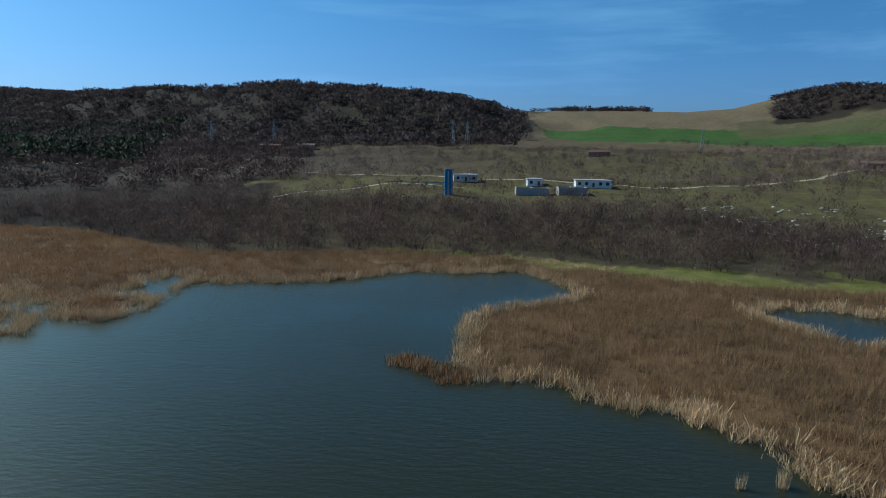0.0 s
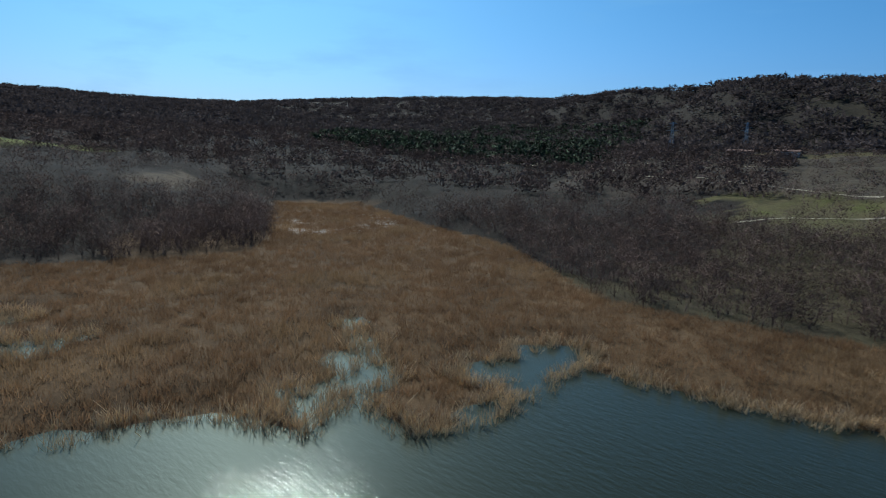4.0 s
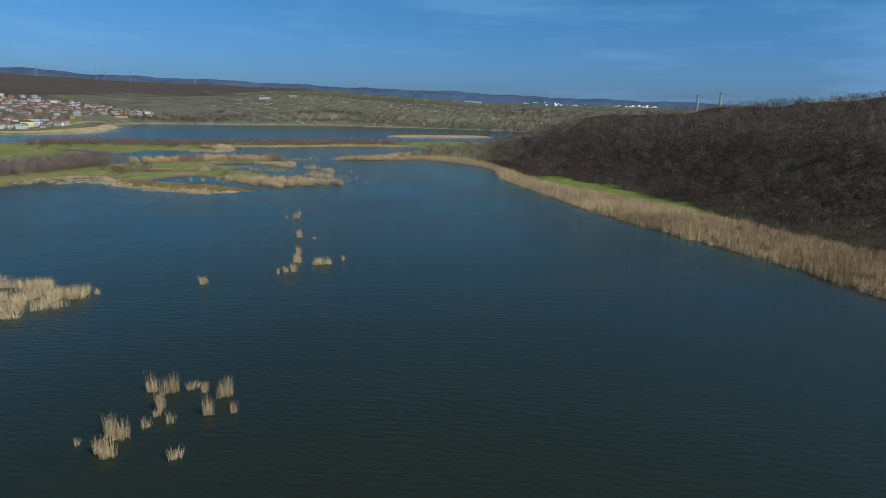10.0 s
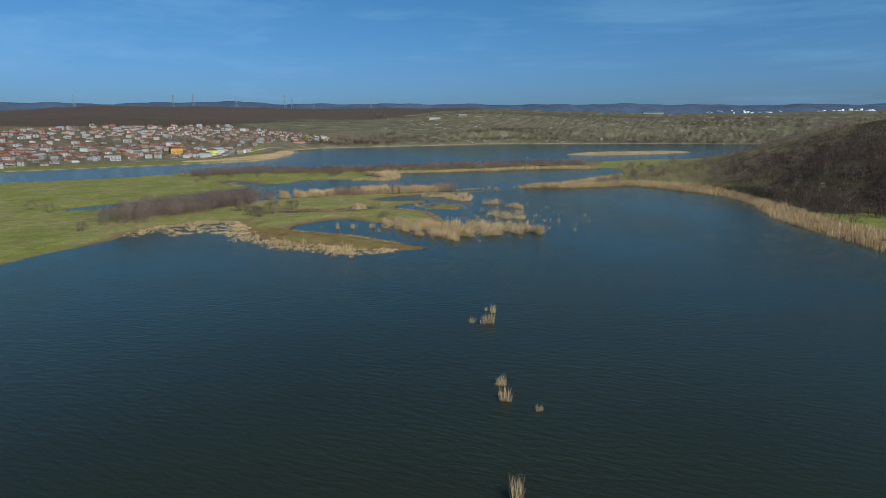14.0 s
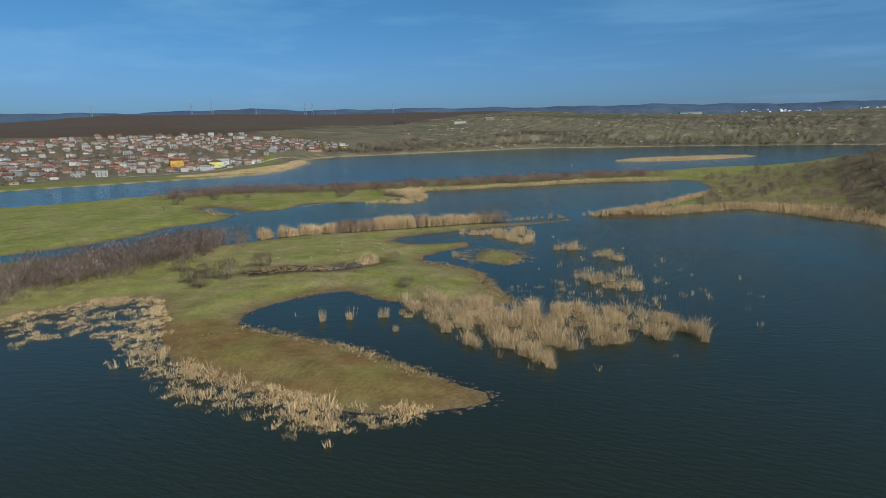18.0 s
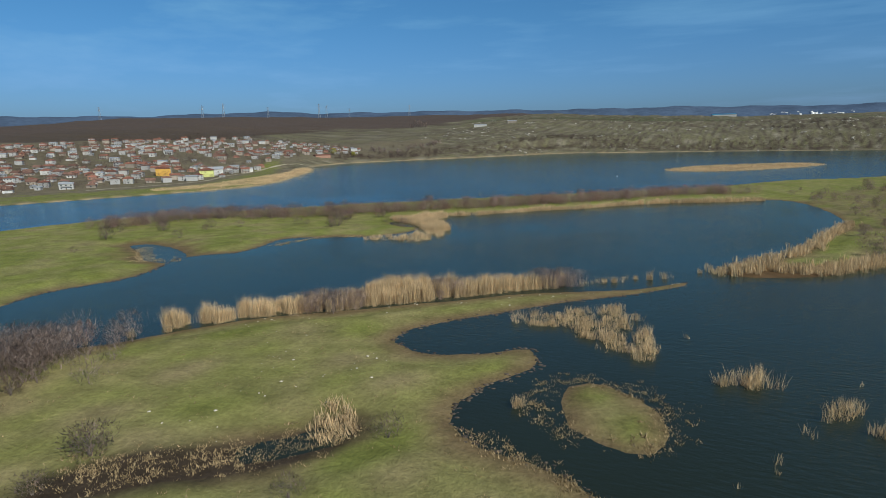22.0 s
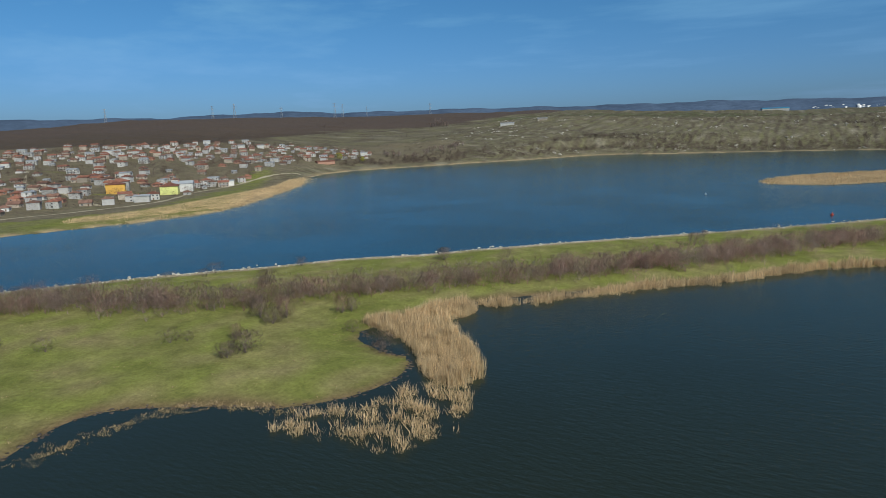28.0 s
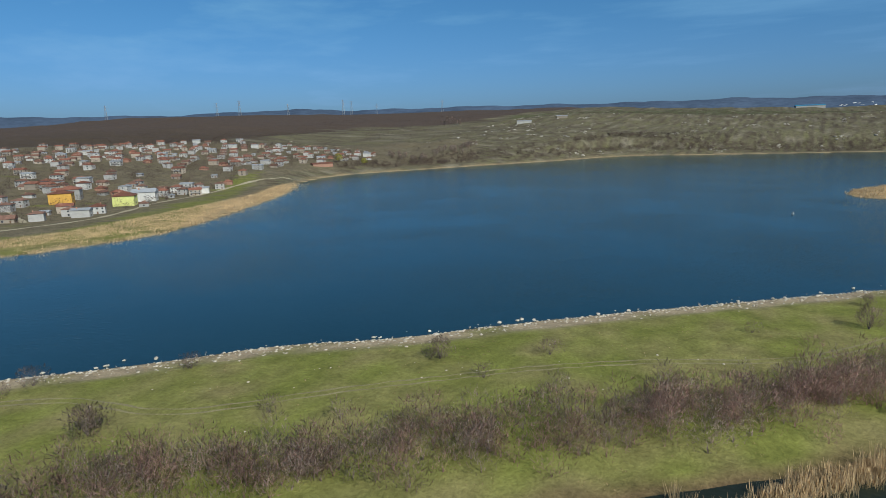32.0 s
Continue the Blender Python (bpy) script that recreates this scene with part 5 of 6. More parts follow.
stuff("hedge", join(twigs(hedge_p[~hedge_red], 4.4, 250, 0.5, 0.06, 0.08, 1.0), stems(hedge_p[~hedge_red], 2.2, 5, 0.4, 0.08)), M_TWIG_GREY, "long bare hedge of grey-brown shrubs on the dike", "hedge")
stuff("reddish_hedge", join(twigs(hedge_p[hedge_red], 4.6, 250, 0.48, 0.06, 0.08, 1.0), stems(hedge_p[hedge_red], 2.3, 5, 0.4, 0.08)), M_TWIG_RED, "reddish bare shrubs growing through the dike hedge", "hedge")
THICKET = [(68.8, -150.7), (68.4, -159), (67.2, -167.1), (66.7, -175.3), (65.6, -183.7), (66, -192), (68.5, -199.6)]
thick_p = with_height(along(290, THICKET, 11.0), 0.1)
stuff("thicket", join(twigs(thick_p, 5.6, 340, 0.48, 0.06, 0.08, 1.0), stems(thick_p, 2.6, 5, 0.4, 0.08)), M_TWIG_GREY, "thicket of bare grey-purple willows on the island", "shrubs")
ROW_SHRUBS = [(51.2, -223.6), (48.4, -225.6), (45.4, -228)]
row_p = with_height(np.concatenate((along(34, ROW_SHRUBS, 2.6), along(14, [(37.5, -237.5), (34, -239.5)], 2.2), along(26, [(25, -248), (21, -250), (18.8, -250.6)], 2.2))), 0.1)
stuff("shore_shrubs", join(twigs(row_p, 4.2, 340, 0.42, 0.05), stems(row_p, 2.2, 8, 0.4, 0.08)), M_TWIG_GREY, "bare shrubs between the reeds on the island shore", "shrubs")
FAR_SHORE = [(x / PLAN, y / PLAN) for x, y in (
    (-288, -1300), (-121, -1322), (0, -1318), (142, -1290), (255, -1275), (320, -1150), (375, -1070), (430, -975), (470, -900))]
far_shore_p = with_height(np.concatenate((along(700, [(x, y - 6) for x, y in FAR_SHORE], 11.0), along(1300, [(x + 8, y - 22) for x, y in FAR_SHORE], 26.0))), 0.2)
far_shore_p = far_shore_p[far_shore_p[:, 2] > 0.2]
stuff("far_shore_scrub", join(twigs(far_shore_p, 5.0, 40, 0.55, 0.34), stems(far_shore_p, 4.5, 2, 0.3, 0.25)), M_TWIG, "bare scrub and trees along the far shore", "shrubs")


def far_bank(x, y):
    az, r = polar(x, y)
    return inside(x, y, FAR_SIDE) & (az > 168) & (shore_distance(x, y) > 12)


bluff_p = with_height(spots(3200, box=(-600, -1800, 1000, -950), test=lambda x, y: far_bank(x, y) & (polar(x, y)[1] < around(RING_MID, polar(x, y)[0]) * 1.3) & (wave_noise(x, y, 70, 61) > -0.15)), 0.2)
BRUSH = np.array([(-91, -1500), (-86, -1363), (-190, -1352), (-300, -1332), (-330, -1442), (-164, -1520)], dtype=float)
SHORE_BRUSH = np.array([(60, -1368), (221, -1308), (308, -1236), (322, -1260), (245, -1345), (60, -1392)], dtype=float)
brush_p = with_height(np.concatenate((spots(520, BRUSH, test=lambda x, y: wave_noise(x, y, 34, 92) > -0.3), spots(240, SHORE_BRUSH))), 0.2)
stuff("bluff_brush", twigs(brush_p, 4.0, 34, 0.8, 0.5), M_TWIG_DARK, "dark brush in the gullies beyond the lake", "shrubs")
stuff("bluff_scrub", twigs(bluff_p, 3.0, 28, 0.7, 0.36), M_TWIG, "scattered bare scrub on the slope beyond the lake", "shrubs")

# ---- rocks ----
def rock_mesh(seed, size):
    bm = bmesh.new()
    bmesh.ops.create_icosphere(bm, subdivisions=1, radius=size)
    for v in bm.verts:
        n_ = noise.noise(v.co * (1.3 / size) + Vector((seed * 3.1, 0, 0)))
        v.co *= 1 + 0.45 * n_
        v.co.z *= 0.62
    me = bpy.data.meshes.new("rock")
    bm.to_mesh(me)
    bm.free()
    me.materials.append(M_ROCK)
    return me


rocks = [rock_mesh(k, 0.5) for k in range(6)]
ROCK_LINE = BIG_NEAR[3:15]
rock_p = with_height(along(220, ROCK_LINE, 2.6), 0.0)
heap_p = with_height(np.concatenate([np.array([(x, y)]) * PLAN + rng.randn(9, 2) * 1.6 for x, y in (BIG_NEAR[6], BIG_NEAR[9], BIG_NEAR[10], BIG_NEAR[12])]), 0.0)
for i, (x, y, z) in enumerate(np.concatenate((rock_p, heap_p))):
    ob = new("rock", rocks[i % 6])
    s = 0.2 + 0.75 * float(rng.rand()) ** 3
    ob.matrix_world = pose(x, y, max(z, 0.0) + 0.05 * s, 20 * rng.randn(), 20 * rng.randn(), 360 * rng.rand()) @ Matrix.Diagonal((s * 1.3, s, s, 1))
    tagged(ob, "pale limestone block on the stony bank of the dike", "rock", "rocks on the dike bank")
stone_p = with_height(np.concatenate((along(60, [(65.9, -207.2), (50.6, -221.3), (30.3, -236.3), (9.1, -249.9)], 6.0), along(40, [(119.7, -329.3), (84.3, -355.3), (53.1, -373.5)], 16.0), along(40, [(39.3, -190.2), (35, -206.6), (50, -206.4)], 14.0), along(26, [(5.5, -256.3), (3.2, -259.2)], 0.9))), 0.0)
v_, t_ = [], []
for i, (x, y, z) in enumerate(stone_p):
    me = rocks[i % 6]
    s = 0.15 + 0.35 * rng.rand() ** 2
    v_.append(np.array([v.co[:] for v in me.vertices]) * s + np.array([x, y, z]))
    t_.append(np.array([p.vertices[:] for p in me.polygons]) + i * len(me.vertices))
stuff("stones", (np.concatenate(v_), np.concatenate(t_)), M_ROCK, "pale stones lying about in the grass", "stones")
v_, t_ = [], []
for i, (x, y, z) in enumerate(scree_p):
    me = rocks[i % 6]
    s = 0.5 + 2.0 * rng.rand() ** 3
    v_.append(np.array([v.co[:] for v in me.vertices]) * s + np.array([x, y, z]))
    t_.append(np.array([p.vertices[:] for p in me.polygons]) + i * len(me.vertices))
stuff("scree", (np.concatenate(v_), np.concatenate(t_)), M_OUTCROP, "grey limestone blocks strewn over the pasture slope", "rocks")
v_, t_ = [], []
out_p = with_height(spots(900, box=(-350, -1560, 520, -1150), test=lambda x, y: far_bank(x, y) & (wave_noise(x, y, 60, 67) + 0.5 * wave_noise(x, y, 14, 68) > 0.8)), 0.0)
out_p = np.concatenate((out_p, with_height(np.concatenate([np.array([(x, y)]) + rng.randn(14, 2) * np.array([w, 8]) for x, y, w in ((508, -1650, 22), (437, -1672, 18), (355, -1620, 12), (304, -1610, 14), (247, -1640, 16), (92, -1600, 16), (52, -1580, 14), (440, -1400, 18), (455, -1330, 16))]), 0.0)))
for i, (x, y, z) in enumerate(out_p):
    me = rocks[i % 6]
    s = 1.2 + 4.5 * rng.rand() ** 4
    v_.append(np.array([v.co[:] for v in me.vertices]) * s + np.array([x, y, z]))
    t_.append(np.array([p.vertices[:] for p in me.polygons]) + i * len(me.vertices))
stuff("outcrops", (np.concatenate(v_), np.concatenate(t_)), M_OUTCROP, "grey limestone outcrops on the slope beyond the lake", "rocks")


bank_p = with_height(np.concatenate((along(1300, [(x - 1.2, y + 1.2) for x, y in ROCK_LINE], 5.0), along(2000, [(x - 0.4, y + 0.4) for x, y in ROCK_LINE], 1.5))), 0.03)
bank_p = bank_p[bank_p[:, 2] > -0.1]
v_, t_ = [], []
for i, (x, y, z) in enumerate(bank_p):
    me = rocks[i % 6]
    v_.append(np.array([v.co[:] for v in me.vertices]) * (0.25 + 0.6 * rng.rand() ** 3) + np.array([x, y, z]))
    t_.append(np.array([p.vertices[:] for p in me.polygons]) + i * len(me.vertices))
stuff("bank_rubble", (np.concatenate(v_), np.concatenate(t_)), M_ROCK, "beige rubble along the water side of the dike", "stones")

clod_line = np.concatenate((along(1100, SHORE_ISLAND[12:] + SHORE_COVES[:14], 0.9), along(260, SHORE_COVES[14:19], 1.0), along(700, SHORE_DIKE[12:28], 0.9)))
clod_at = with_height(clod_line, 0.02)
v_, t_ = [], []
for i, (x, y, z) in enumerate(clod_at):
    me = rocks[i % 6]
    v_.append(np.array([v.co[:] for v in me.vertices]) * np.array([1.3, 1.0, 0.7]) * (0.25 + 0.55 * rng.rand() ** 2) + np.array([x, y, max(z, -0.05)]))
    t_.append(np.array([p.vertices[:] for p in me.polygons]) + i * len(me.vertices))
stuff("mud_clods", (np.concatenate(v_), np.concatenate(t_)), M_CLOD, "dark wet clods of mud along the water's edge", "mud")

# mud clods and tussocks in the shallows of the island's pools
clod_p = with_height(np.concatenate((along(260, [(3.4, -199.1), (1.4, -204.5), (4.3, -211.2), (11.5, -212.3), (13.6, -205.4), (8.5, -200.1)], 3.0), along(260, [(17.6, -197.9), (9.5, -194.8), (4.4, -190.6), (1.3, -184.4), (-3.5, -178.1)], 2.2), along(300, [(41.9, -179.8), (35.2, -185), (29.5, -191.4), (26.6, -194.5)], 4.0), along(240, [(22.9, -156.1), (9.2, -154.1), (-4.6, -149.1)], 2.0), along(220, [(101.7, -245.6), (107.5, -244.4), (113.6, -248.5), (120, -254.7)], 4.0), along(200, [(93, -266.3), (88.4, -280.7), (76.8, -284.4)], 2.0))), 0.05)
stuff("mud_tussocks", blades(np.concatenate((clod_p[:, :2], np.maximum(clod_p[:, 2:], -0.12)), 1), 0.38, 12, 0.28, 0.14, 1.2, False), M_TUSSOCK, "rotting tussocks and clods in muddy shallows", "tussocks")
grass_p = with_height(np.concatenate((spots(700, smooth_line(R_FRINGE + [(70, -150), (75, -190), (40, -225), (5, -250), (34, -216), (20, -205), (0, -180), (28, -165)], steps=1), test=lambda x, y: shore_distance(x, y) > 1), spots(600, box=(60, -520, 190, -350), test=lambda x, y: shore_distance(x, y) > 1))), 0.02)
stuff("grass_tussocks", blades(grass_p, 0.25, 7, 0.25, 0.08, 1.0, False), M_TUSSOCK, "dead grass tussocks in the meadow", "grass")

# ---- buildings ----
def flat_mat(name, c, rough=0.8, vary=0.12, obj=0.12, metal=0.0):
    return material(name, c, rough=rough, vary=vary, scale=0.5, obj=obj, metal=metal)


M_WHITE, M_CREAM, M_GREY_WALL = flat_mat("white_render", (0.46, 0.44, 0.41), obj=0.4), flat_mat("cream_render", (0.36, 0.30, 0.24), obj=0.35), flat_mat("grey_render", (0.38, 0.36, 0.34))
M_STATION = flat_mat("clean_white_render", (0.78, 0.77, 0.74), obj=0.05)
M_YELLOW, M_LIME, M_BRICK = flat_mat("orange_yellow_render", (0.60, 0.34, 0.075), obj=0), flat_mat("lime_render", (0.62, 0.62, 0.22), obj=0), flat_mat("brick_wall", (0.36, 0.20, 0.14))
M_TILE, M_TILE_OLD, M_ROOF_GREY = flat_mat("orange_roof_tiles", (0.215, 0.092, 0.062), vary=0.3, obj=0.35), flat_mat("old_brown_tiles", (0.17, 0.095, 0.07), vary=0.3, obj=0.3), flat_mat("grey_roof_sheet", (0.30, 0.31, 0.33))
M_GLASS = material("window_glass", (0.03, 0.035, 0.045), rough=0.15, vary=0.1, spec=0.6)
M_BLUE, M_CONCRETE, M_STEEL = flat_mat("blue_paint", (0.035, 0.20, 0.36), obj=0), flat_mat("weathered_concrete", (0.36, 0.34, 0.31)), flat_mat("galvanised_steel", (0.34, 0.35, 0.36), metal=0.6, rough=0.5)
M_TRACK = material("pale_track_earth", (0.36, 0.31, 0.215), rough=0.95, vary=0.2, scale=0.4)
M_RUT = material("worn_grass_rut", (0.235, 0.205, 0.105), rough=0.95, vary=0.25, scale=0.4)
M_RED = flat_mat("red_paint", (0.45, 0.05, 0.03))
M_DOOR = flat_mat("brown_door", (0.14, 0.08, 0.05))


def solid(name, verts, faces, mat):
    me = bpy.data.meshes.new(name)
    me.from_pydata(verts, [], faces)
    me.materials.append(mat)
    me.update()
    return me


def box(name, lo, hi, mat):
    (a, b_, c), (d, e, f) = lo, hi
    return solid(name, [(a, b_, c), (d, b_, c), (d, e, c), (a, e, c), (a, b_, f), (d, b_, f), (d, e, f), (a, e, f)],
                 [(3, 2, 1, 0), (4, 5, 6, 7), (0, 1, 5, 4), (1, 2, 6, 5), (2, 3, 7, 6), (3, 0, 4, 7)], mat)


def part(name, me, parent, at=(0, 0, 0), turn=0, label=""):
    ob = new(name, me)
    ob.matrix_basis = pose(*at, 0, 0, turn)
    ob.parent = parent
    return tagged(ob, label)


def roof_mesh(w, d, h, rise, hip, mat, over=0.5):
    x, y, t = w / 2 + over, d / 2 + over, 0.22
    r = max(x - y, 0.4) if hip else x
    low, top = h - 0.15, h + rise
    v = [(-x, -y, low), (x, -y, low), (x, y, low), (-x, y, low), (-x, -y, low + t), (x, -y, low + t), (x, y, low + t), (-x, y, low + t), (-r, 0, top + t), (r, 0, top + t)]
    return solid("roof", v, [(3, 2, 1, 0), (0, 1, 5, 4), (1, 2, 6, 5), (2, 3, 7, 6), (3, 0, 4, 7), (4, 5, 9, 8), (6, 7, 8, 9), (5, 6, 9), (7, 4, 8)], mat)


def wall_mesh(w, d, h, rise, hip, mat):
    x, y = w / 2, d / 2
    if hip or rise == 0:
        return box("wall", (-x, -y, -1.5), (x, y, h), mat)
    v = [(-x, -y, -1.5), (x, -y, -1.5), (x, y, -1.5), (-x, y, -1.5), (-x, -y, h), (x, -y, h), (x, y, h), (-x, y, h), (-x, 0, h + rise - 0.1), (x, 0, h + rise - 0.1)]
    return solid("wall", v, [(3, 2, 1, 0), (0, 1, 5, 4), (2, 3, 7, 6), (1, 2, 6, 9, 5), (3, 0, 4, 8, 7)], mat)


PLAIN_PANE = []


def window(parent, x, y, z, turn, w=1.2, h=1.3):
    """A frame with its pane, set a little proud of the wall."""
    if PLAIN_PANE:
        part("window", PLAIN_PANE[0], parent, (x, y, z), turn)
        return
    f = part("window", box("window", (-w / 2 - 0.1, -0.05, -h / 2 - 0.1), (w / 2 + 0.1, 0.02, h / 2 + 0.1), M_WHITE), parent, (x, y, z), turn)
    part("pane", box("pane", (-w / 2, -0.07, -h / 2), (w / 2, -0.052, h / 2), M_GLASS), f)


def house(name, w, d, storeys, rise, hip, wall, roof, balcony=False, chimney=True):
    root = new(name)
    h = 2.9 * storeys + 0.3
    part("wall", wall_mesh(w, d, h, rise, hip, wall), root)
    part("roof", roof_mesh(w, d, h, rise, hip, roof), root)
    if chimney:
        part("chimney", box("chimney", (-0.35, -0.35, 0), (0.35, 0.35, 1.6), M_BRICK), root, (w * 0.2, d * 0.15, h + rise * 0.55))
    n = max(2, int(w / 3.2))
    for s in range(storeys):
        for i in range(n):
            x = -w / 2 + (i + 0.5) * w / n
            if s == 0 and i == n // 2:
                part("door", box("door", (-0.5, -0.06, -1.0), (0.5, 0.02, 1.05), M_DOOR), root, (x, -d / 2 - 0.01, 1.05))
            else:
                window(root, x, -d / 2 - 0.01, 1.6 + 2.9 * s, 0)
        window(root, w / 2 + 0.01, 0, 1.6 + 2.9 * s, 90)
        window(root, -w / 2 - 0.01, 0, 1.6 + 2.9 * s, -90)
    if balcony:
        for s in range(1, storeys):
            part("balcony", box("balcony", (-w * 0.35, -1.2, -0.15), (w * 0.35, 0, 0.0), M_CONCRETE), root, (0, -d / 2, 2.9 * s + 0.2))
            part("railing", box("railing", (-w * 0.35, -1.2, 0.0), (w * 0.35, -1.14, 0.9), M_GREY_WALL), root, (0, -d / 2, 2.9 * s + 0.2))
    return root


def stand(ob, x, y, turn, sink=0.0, z=None):
    z = float(surface(np.array([x]), np.array([y]))[0]) if z is None else z
    ob.matrix_basis = pose(x, y, z - sink, 0, 0, turn)
    return ob


def village_kinds():
    return [
        tagged(house("house", 10, 9, 2, 2.2, True, M_WHITE, M_TILE), "white two-storey house with a red tiled hip roof", "house", "houses of the village"),
        tagged(house("house", 9, 8, 1, 2.4, False, M_CREAM, M_TILE_OLD), "small cream house with a brown tiled gable roof", "house", "houses of the village"),
        tagged(house("house", 11, 8, 2, 2.0, False, M_CREAM, M_TILE, True), "cream two-storey house with balconies and red tiles", "house", "houses of the village"),
        tagged(house("house", 8, 7, 1, 2.0, True, M_WHITE, M_TILE_OLD), "low white house with an old brown roof", "house", "houses of the village"),
        tagged(house("house", 9, 9, 2, 1.6, True, M_GREY_WALL, M_TILE_OLD), "grey unplastered house with a brown hip roof", "house", "houses of the village"),
        tagged(house("house", 12, 8, 2, 1.2, False, M_WHITE, M_ROOF_GREY, True), "white house with balconies and a grey sheet roof", "house", "houses of the village"),
        tagged(house("shed", 6, 5, 1, 1.0, False, M_GREY_WALL, M_ROOF_GREY, False, False), "small grey garden shed with a sheet roof", "shed", "sheds of the village"),
        tagged(house("house", 9, 8, 1, 2.2, True, M_BRICK, M_TILE), "brick cottage with an orange tiled roof", "house", "houses of the village")]


KINDS = village_kinds()
PLAIN_PANE.append(box("window", (-0.65, -0.05, -0.7), (0.65, 0.02, 0.7), M_GLASS))
FAR_KINDS = village_kinds()
PLAIN_PANE.clear()
VILLAGE = [(x / PLAN, y / PLAN) for x, y in (
    (410, -470), (394, -535), (388, -575), (398, -618), (418, -668), (436, -712), (472, -790), (495, -865), (480, -1000), (560, -1060), (700, -1010), (800, -850), (860, -700), (820, -520), (650, -380), (480, -330), (400, -400))]
village_line = smooth_line(VILLAGE, steps=2)
chosen = []
for x, y in spots(9000, village_line, test=lambda x, y: shore_distance(x, y) > 14):
    az_, r_ = polar(np.array([x]), np.array([y]))
    gap = 8.4 if r_[0] < 770 else 10.5 if 890 < r_[0] < 1100 else 22.0
    if all((x - a) ** 2 + (y - b_) ** 2 > gap * gap for a, b_ in chosen) and math.hypot(x - 440, y + 628) > 36:
        chosen.append((x, y))
    if len(chosen) >= 600:
        break
order = [0, 1, 2, 3, 4, 6, 1, 5, 3, 7, 0, 6, 3, 2, 1, 4]
chosen.sort(key=lambda p: math.hypot(p[0] - 80, p[1] + 390))
placed = set()
rest_v, rest_f, rest_m, rest_mats, rest_o = [], [], [], [], 0
for i, (x, y) in enumerate(chosen):
    k = order[i % 16]
    turn = 35 + 12 * math.sin(x * 0.02) + (0, 90, 180, 0, 180)[i % 5] + 6 * math.sin(i)
    if i >= 290:
        m = pose(x, y, float(surface(np.array([x]), np.array([y]))[0]) - 0.1, 0, 0, turn) @ Matrix.Diagonal((0.74, 0.74, 0.66, 1))
        for o in FAR_KINDS[k].children:
            me, w = o.data, m @ o.matrix_basis
            if me.materials[0] not in rest_mats:
                rest_mats.append(me.materials[0])
            rest_v += [w @ v.co for v in me.vertices]
            rest_f += [[rest_o + j for j in p.vertices] for p in me.polygons]
            rest_m += [rest_mats.index(me.materials[0])] * len(me.polygons)
            rest_o += len(me.vertices)
        continue
    far = math.hypot(x - CX, y - CY) > 760
    kind = (FAR_KINDS if far else KINDS)[k]
    ob = copy_thing(kind, Matrix()) if (k, far) in placed else kind
    placed.add((k, far))
    stand(ob, x, y, turn, 0.1)
    ob.scale = (0.74, 0.74, 0.66)
for far, kinds in ((False, KINDS), (True, FAR_KINDS)):
    for k, kind in enumerate(kinds):
        if (k, far) not in placed:
            for o in (*kind.children_recursive, kind):
                bpy.data.objects.remove(o)
rest_me = bpy.data.meshes.new("far_houses")
rest_me.from_pydata(rest_v, [], rest_f)
for mat in rest_mats:
    rest_me.materials.append(mat)
rest_me.polygons.foreach_set("material_index", rest_m)
rest_me.update()
tagged(new("far_houses", rest_me), "white and cream houses with brown tiles, far up the slope", "houses", kind="stuff")
stand(tagged(house("guest_house", 13, 10, 3, 2.2, True, M_YELLOW, M_TILE, True), "large orange-yellow guest house with a red tiled roof", "house"), 456, -613, 48).scale = (0.95, 0.95, 0.75)
stand(tagged(house("house", 12, 10, 2, 2.0, True, M_WHITE, M_TILE, True), "white house with a wide red roof beside the guest house", "house"), 471, -628, 48)
stand(tagged(house("house", 12, 10, 2, 2.2, True, M_LIME, M_TILE, True), "lime-yellow house with a red roof near the shore", "house"), 421, -630, 42)
stand(tagged(house("house", 14, 10, 2, 1.8, False, M_WHITE, M_ROOF_GREY, True), "large white house with a pale grey roof", "house"), 432, -652, 42)
stand(tagged(house("restaurant", 30, 9, 1, 1.6, False, M_BRICK, M_TILE, False, False), "long low red-roofed restaurant on the shore", "restaurant"), 478, -893, 66).scale = (0.75, 0.7, 0.75)
garden_p = with_height(spots(3300, village_line, test=lambda x, y: shore_distance(x, y) > 8), 0.2)
stuff("garden_trees", join(twigs(garden_p, 5.6, 46, 0.55, 0.2), stems(garden_p, 3.6, 2, 0.3, 0.25)), M_TWIG, "bare fruit trees in the village gardens", "trees")
for x, y in ((490, -938), (462, -946)):
    root = new("willow_tree")
    v, t, n_ = twigs(np.zeros((1, 3)), 8.5, 900, 0.42, 0.22, 0.2)
    part("crown", np_mesh("crown", v, t, M_WILLOW, normals=n_), root)
    v, t, n_ = stems(np.zeros((1, 3)), 6.0, 6, 0.3, 0.4)
    part("trunk", np_mesh("trunk", v, t, M_BARK, normals=n_), root)
    stand(tagged(root, "willow with fresh yellow-green leaves on the shore", "tree"), x, y, 0, 0.1)
def bare_tree(height, n, round_):
    root = new("bare_tree")
    v, t, n_ = twigs(np.zeros((1, 3)), height / 0.93, n, round_, 0.16, 0.2)
    part("crown", np_mesh("crown", v, t, M_TWIG_GREY, normals=n_), root)
    v, t, n_ = stems(np.zeros((1, 3)), height, 7, round_ * 0.7, 0.35)
    part("trunk", np_mesh("trunk", v, t, M_BARK, normals=n_), root)
    return tagged(root, "tall pale bare tree on the far shore", "tree", "grove on the far shore")


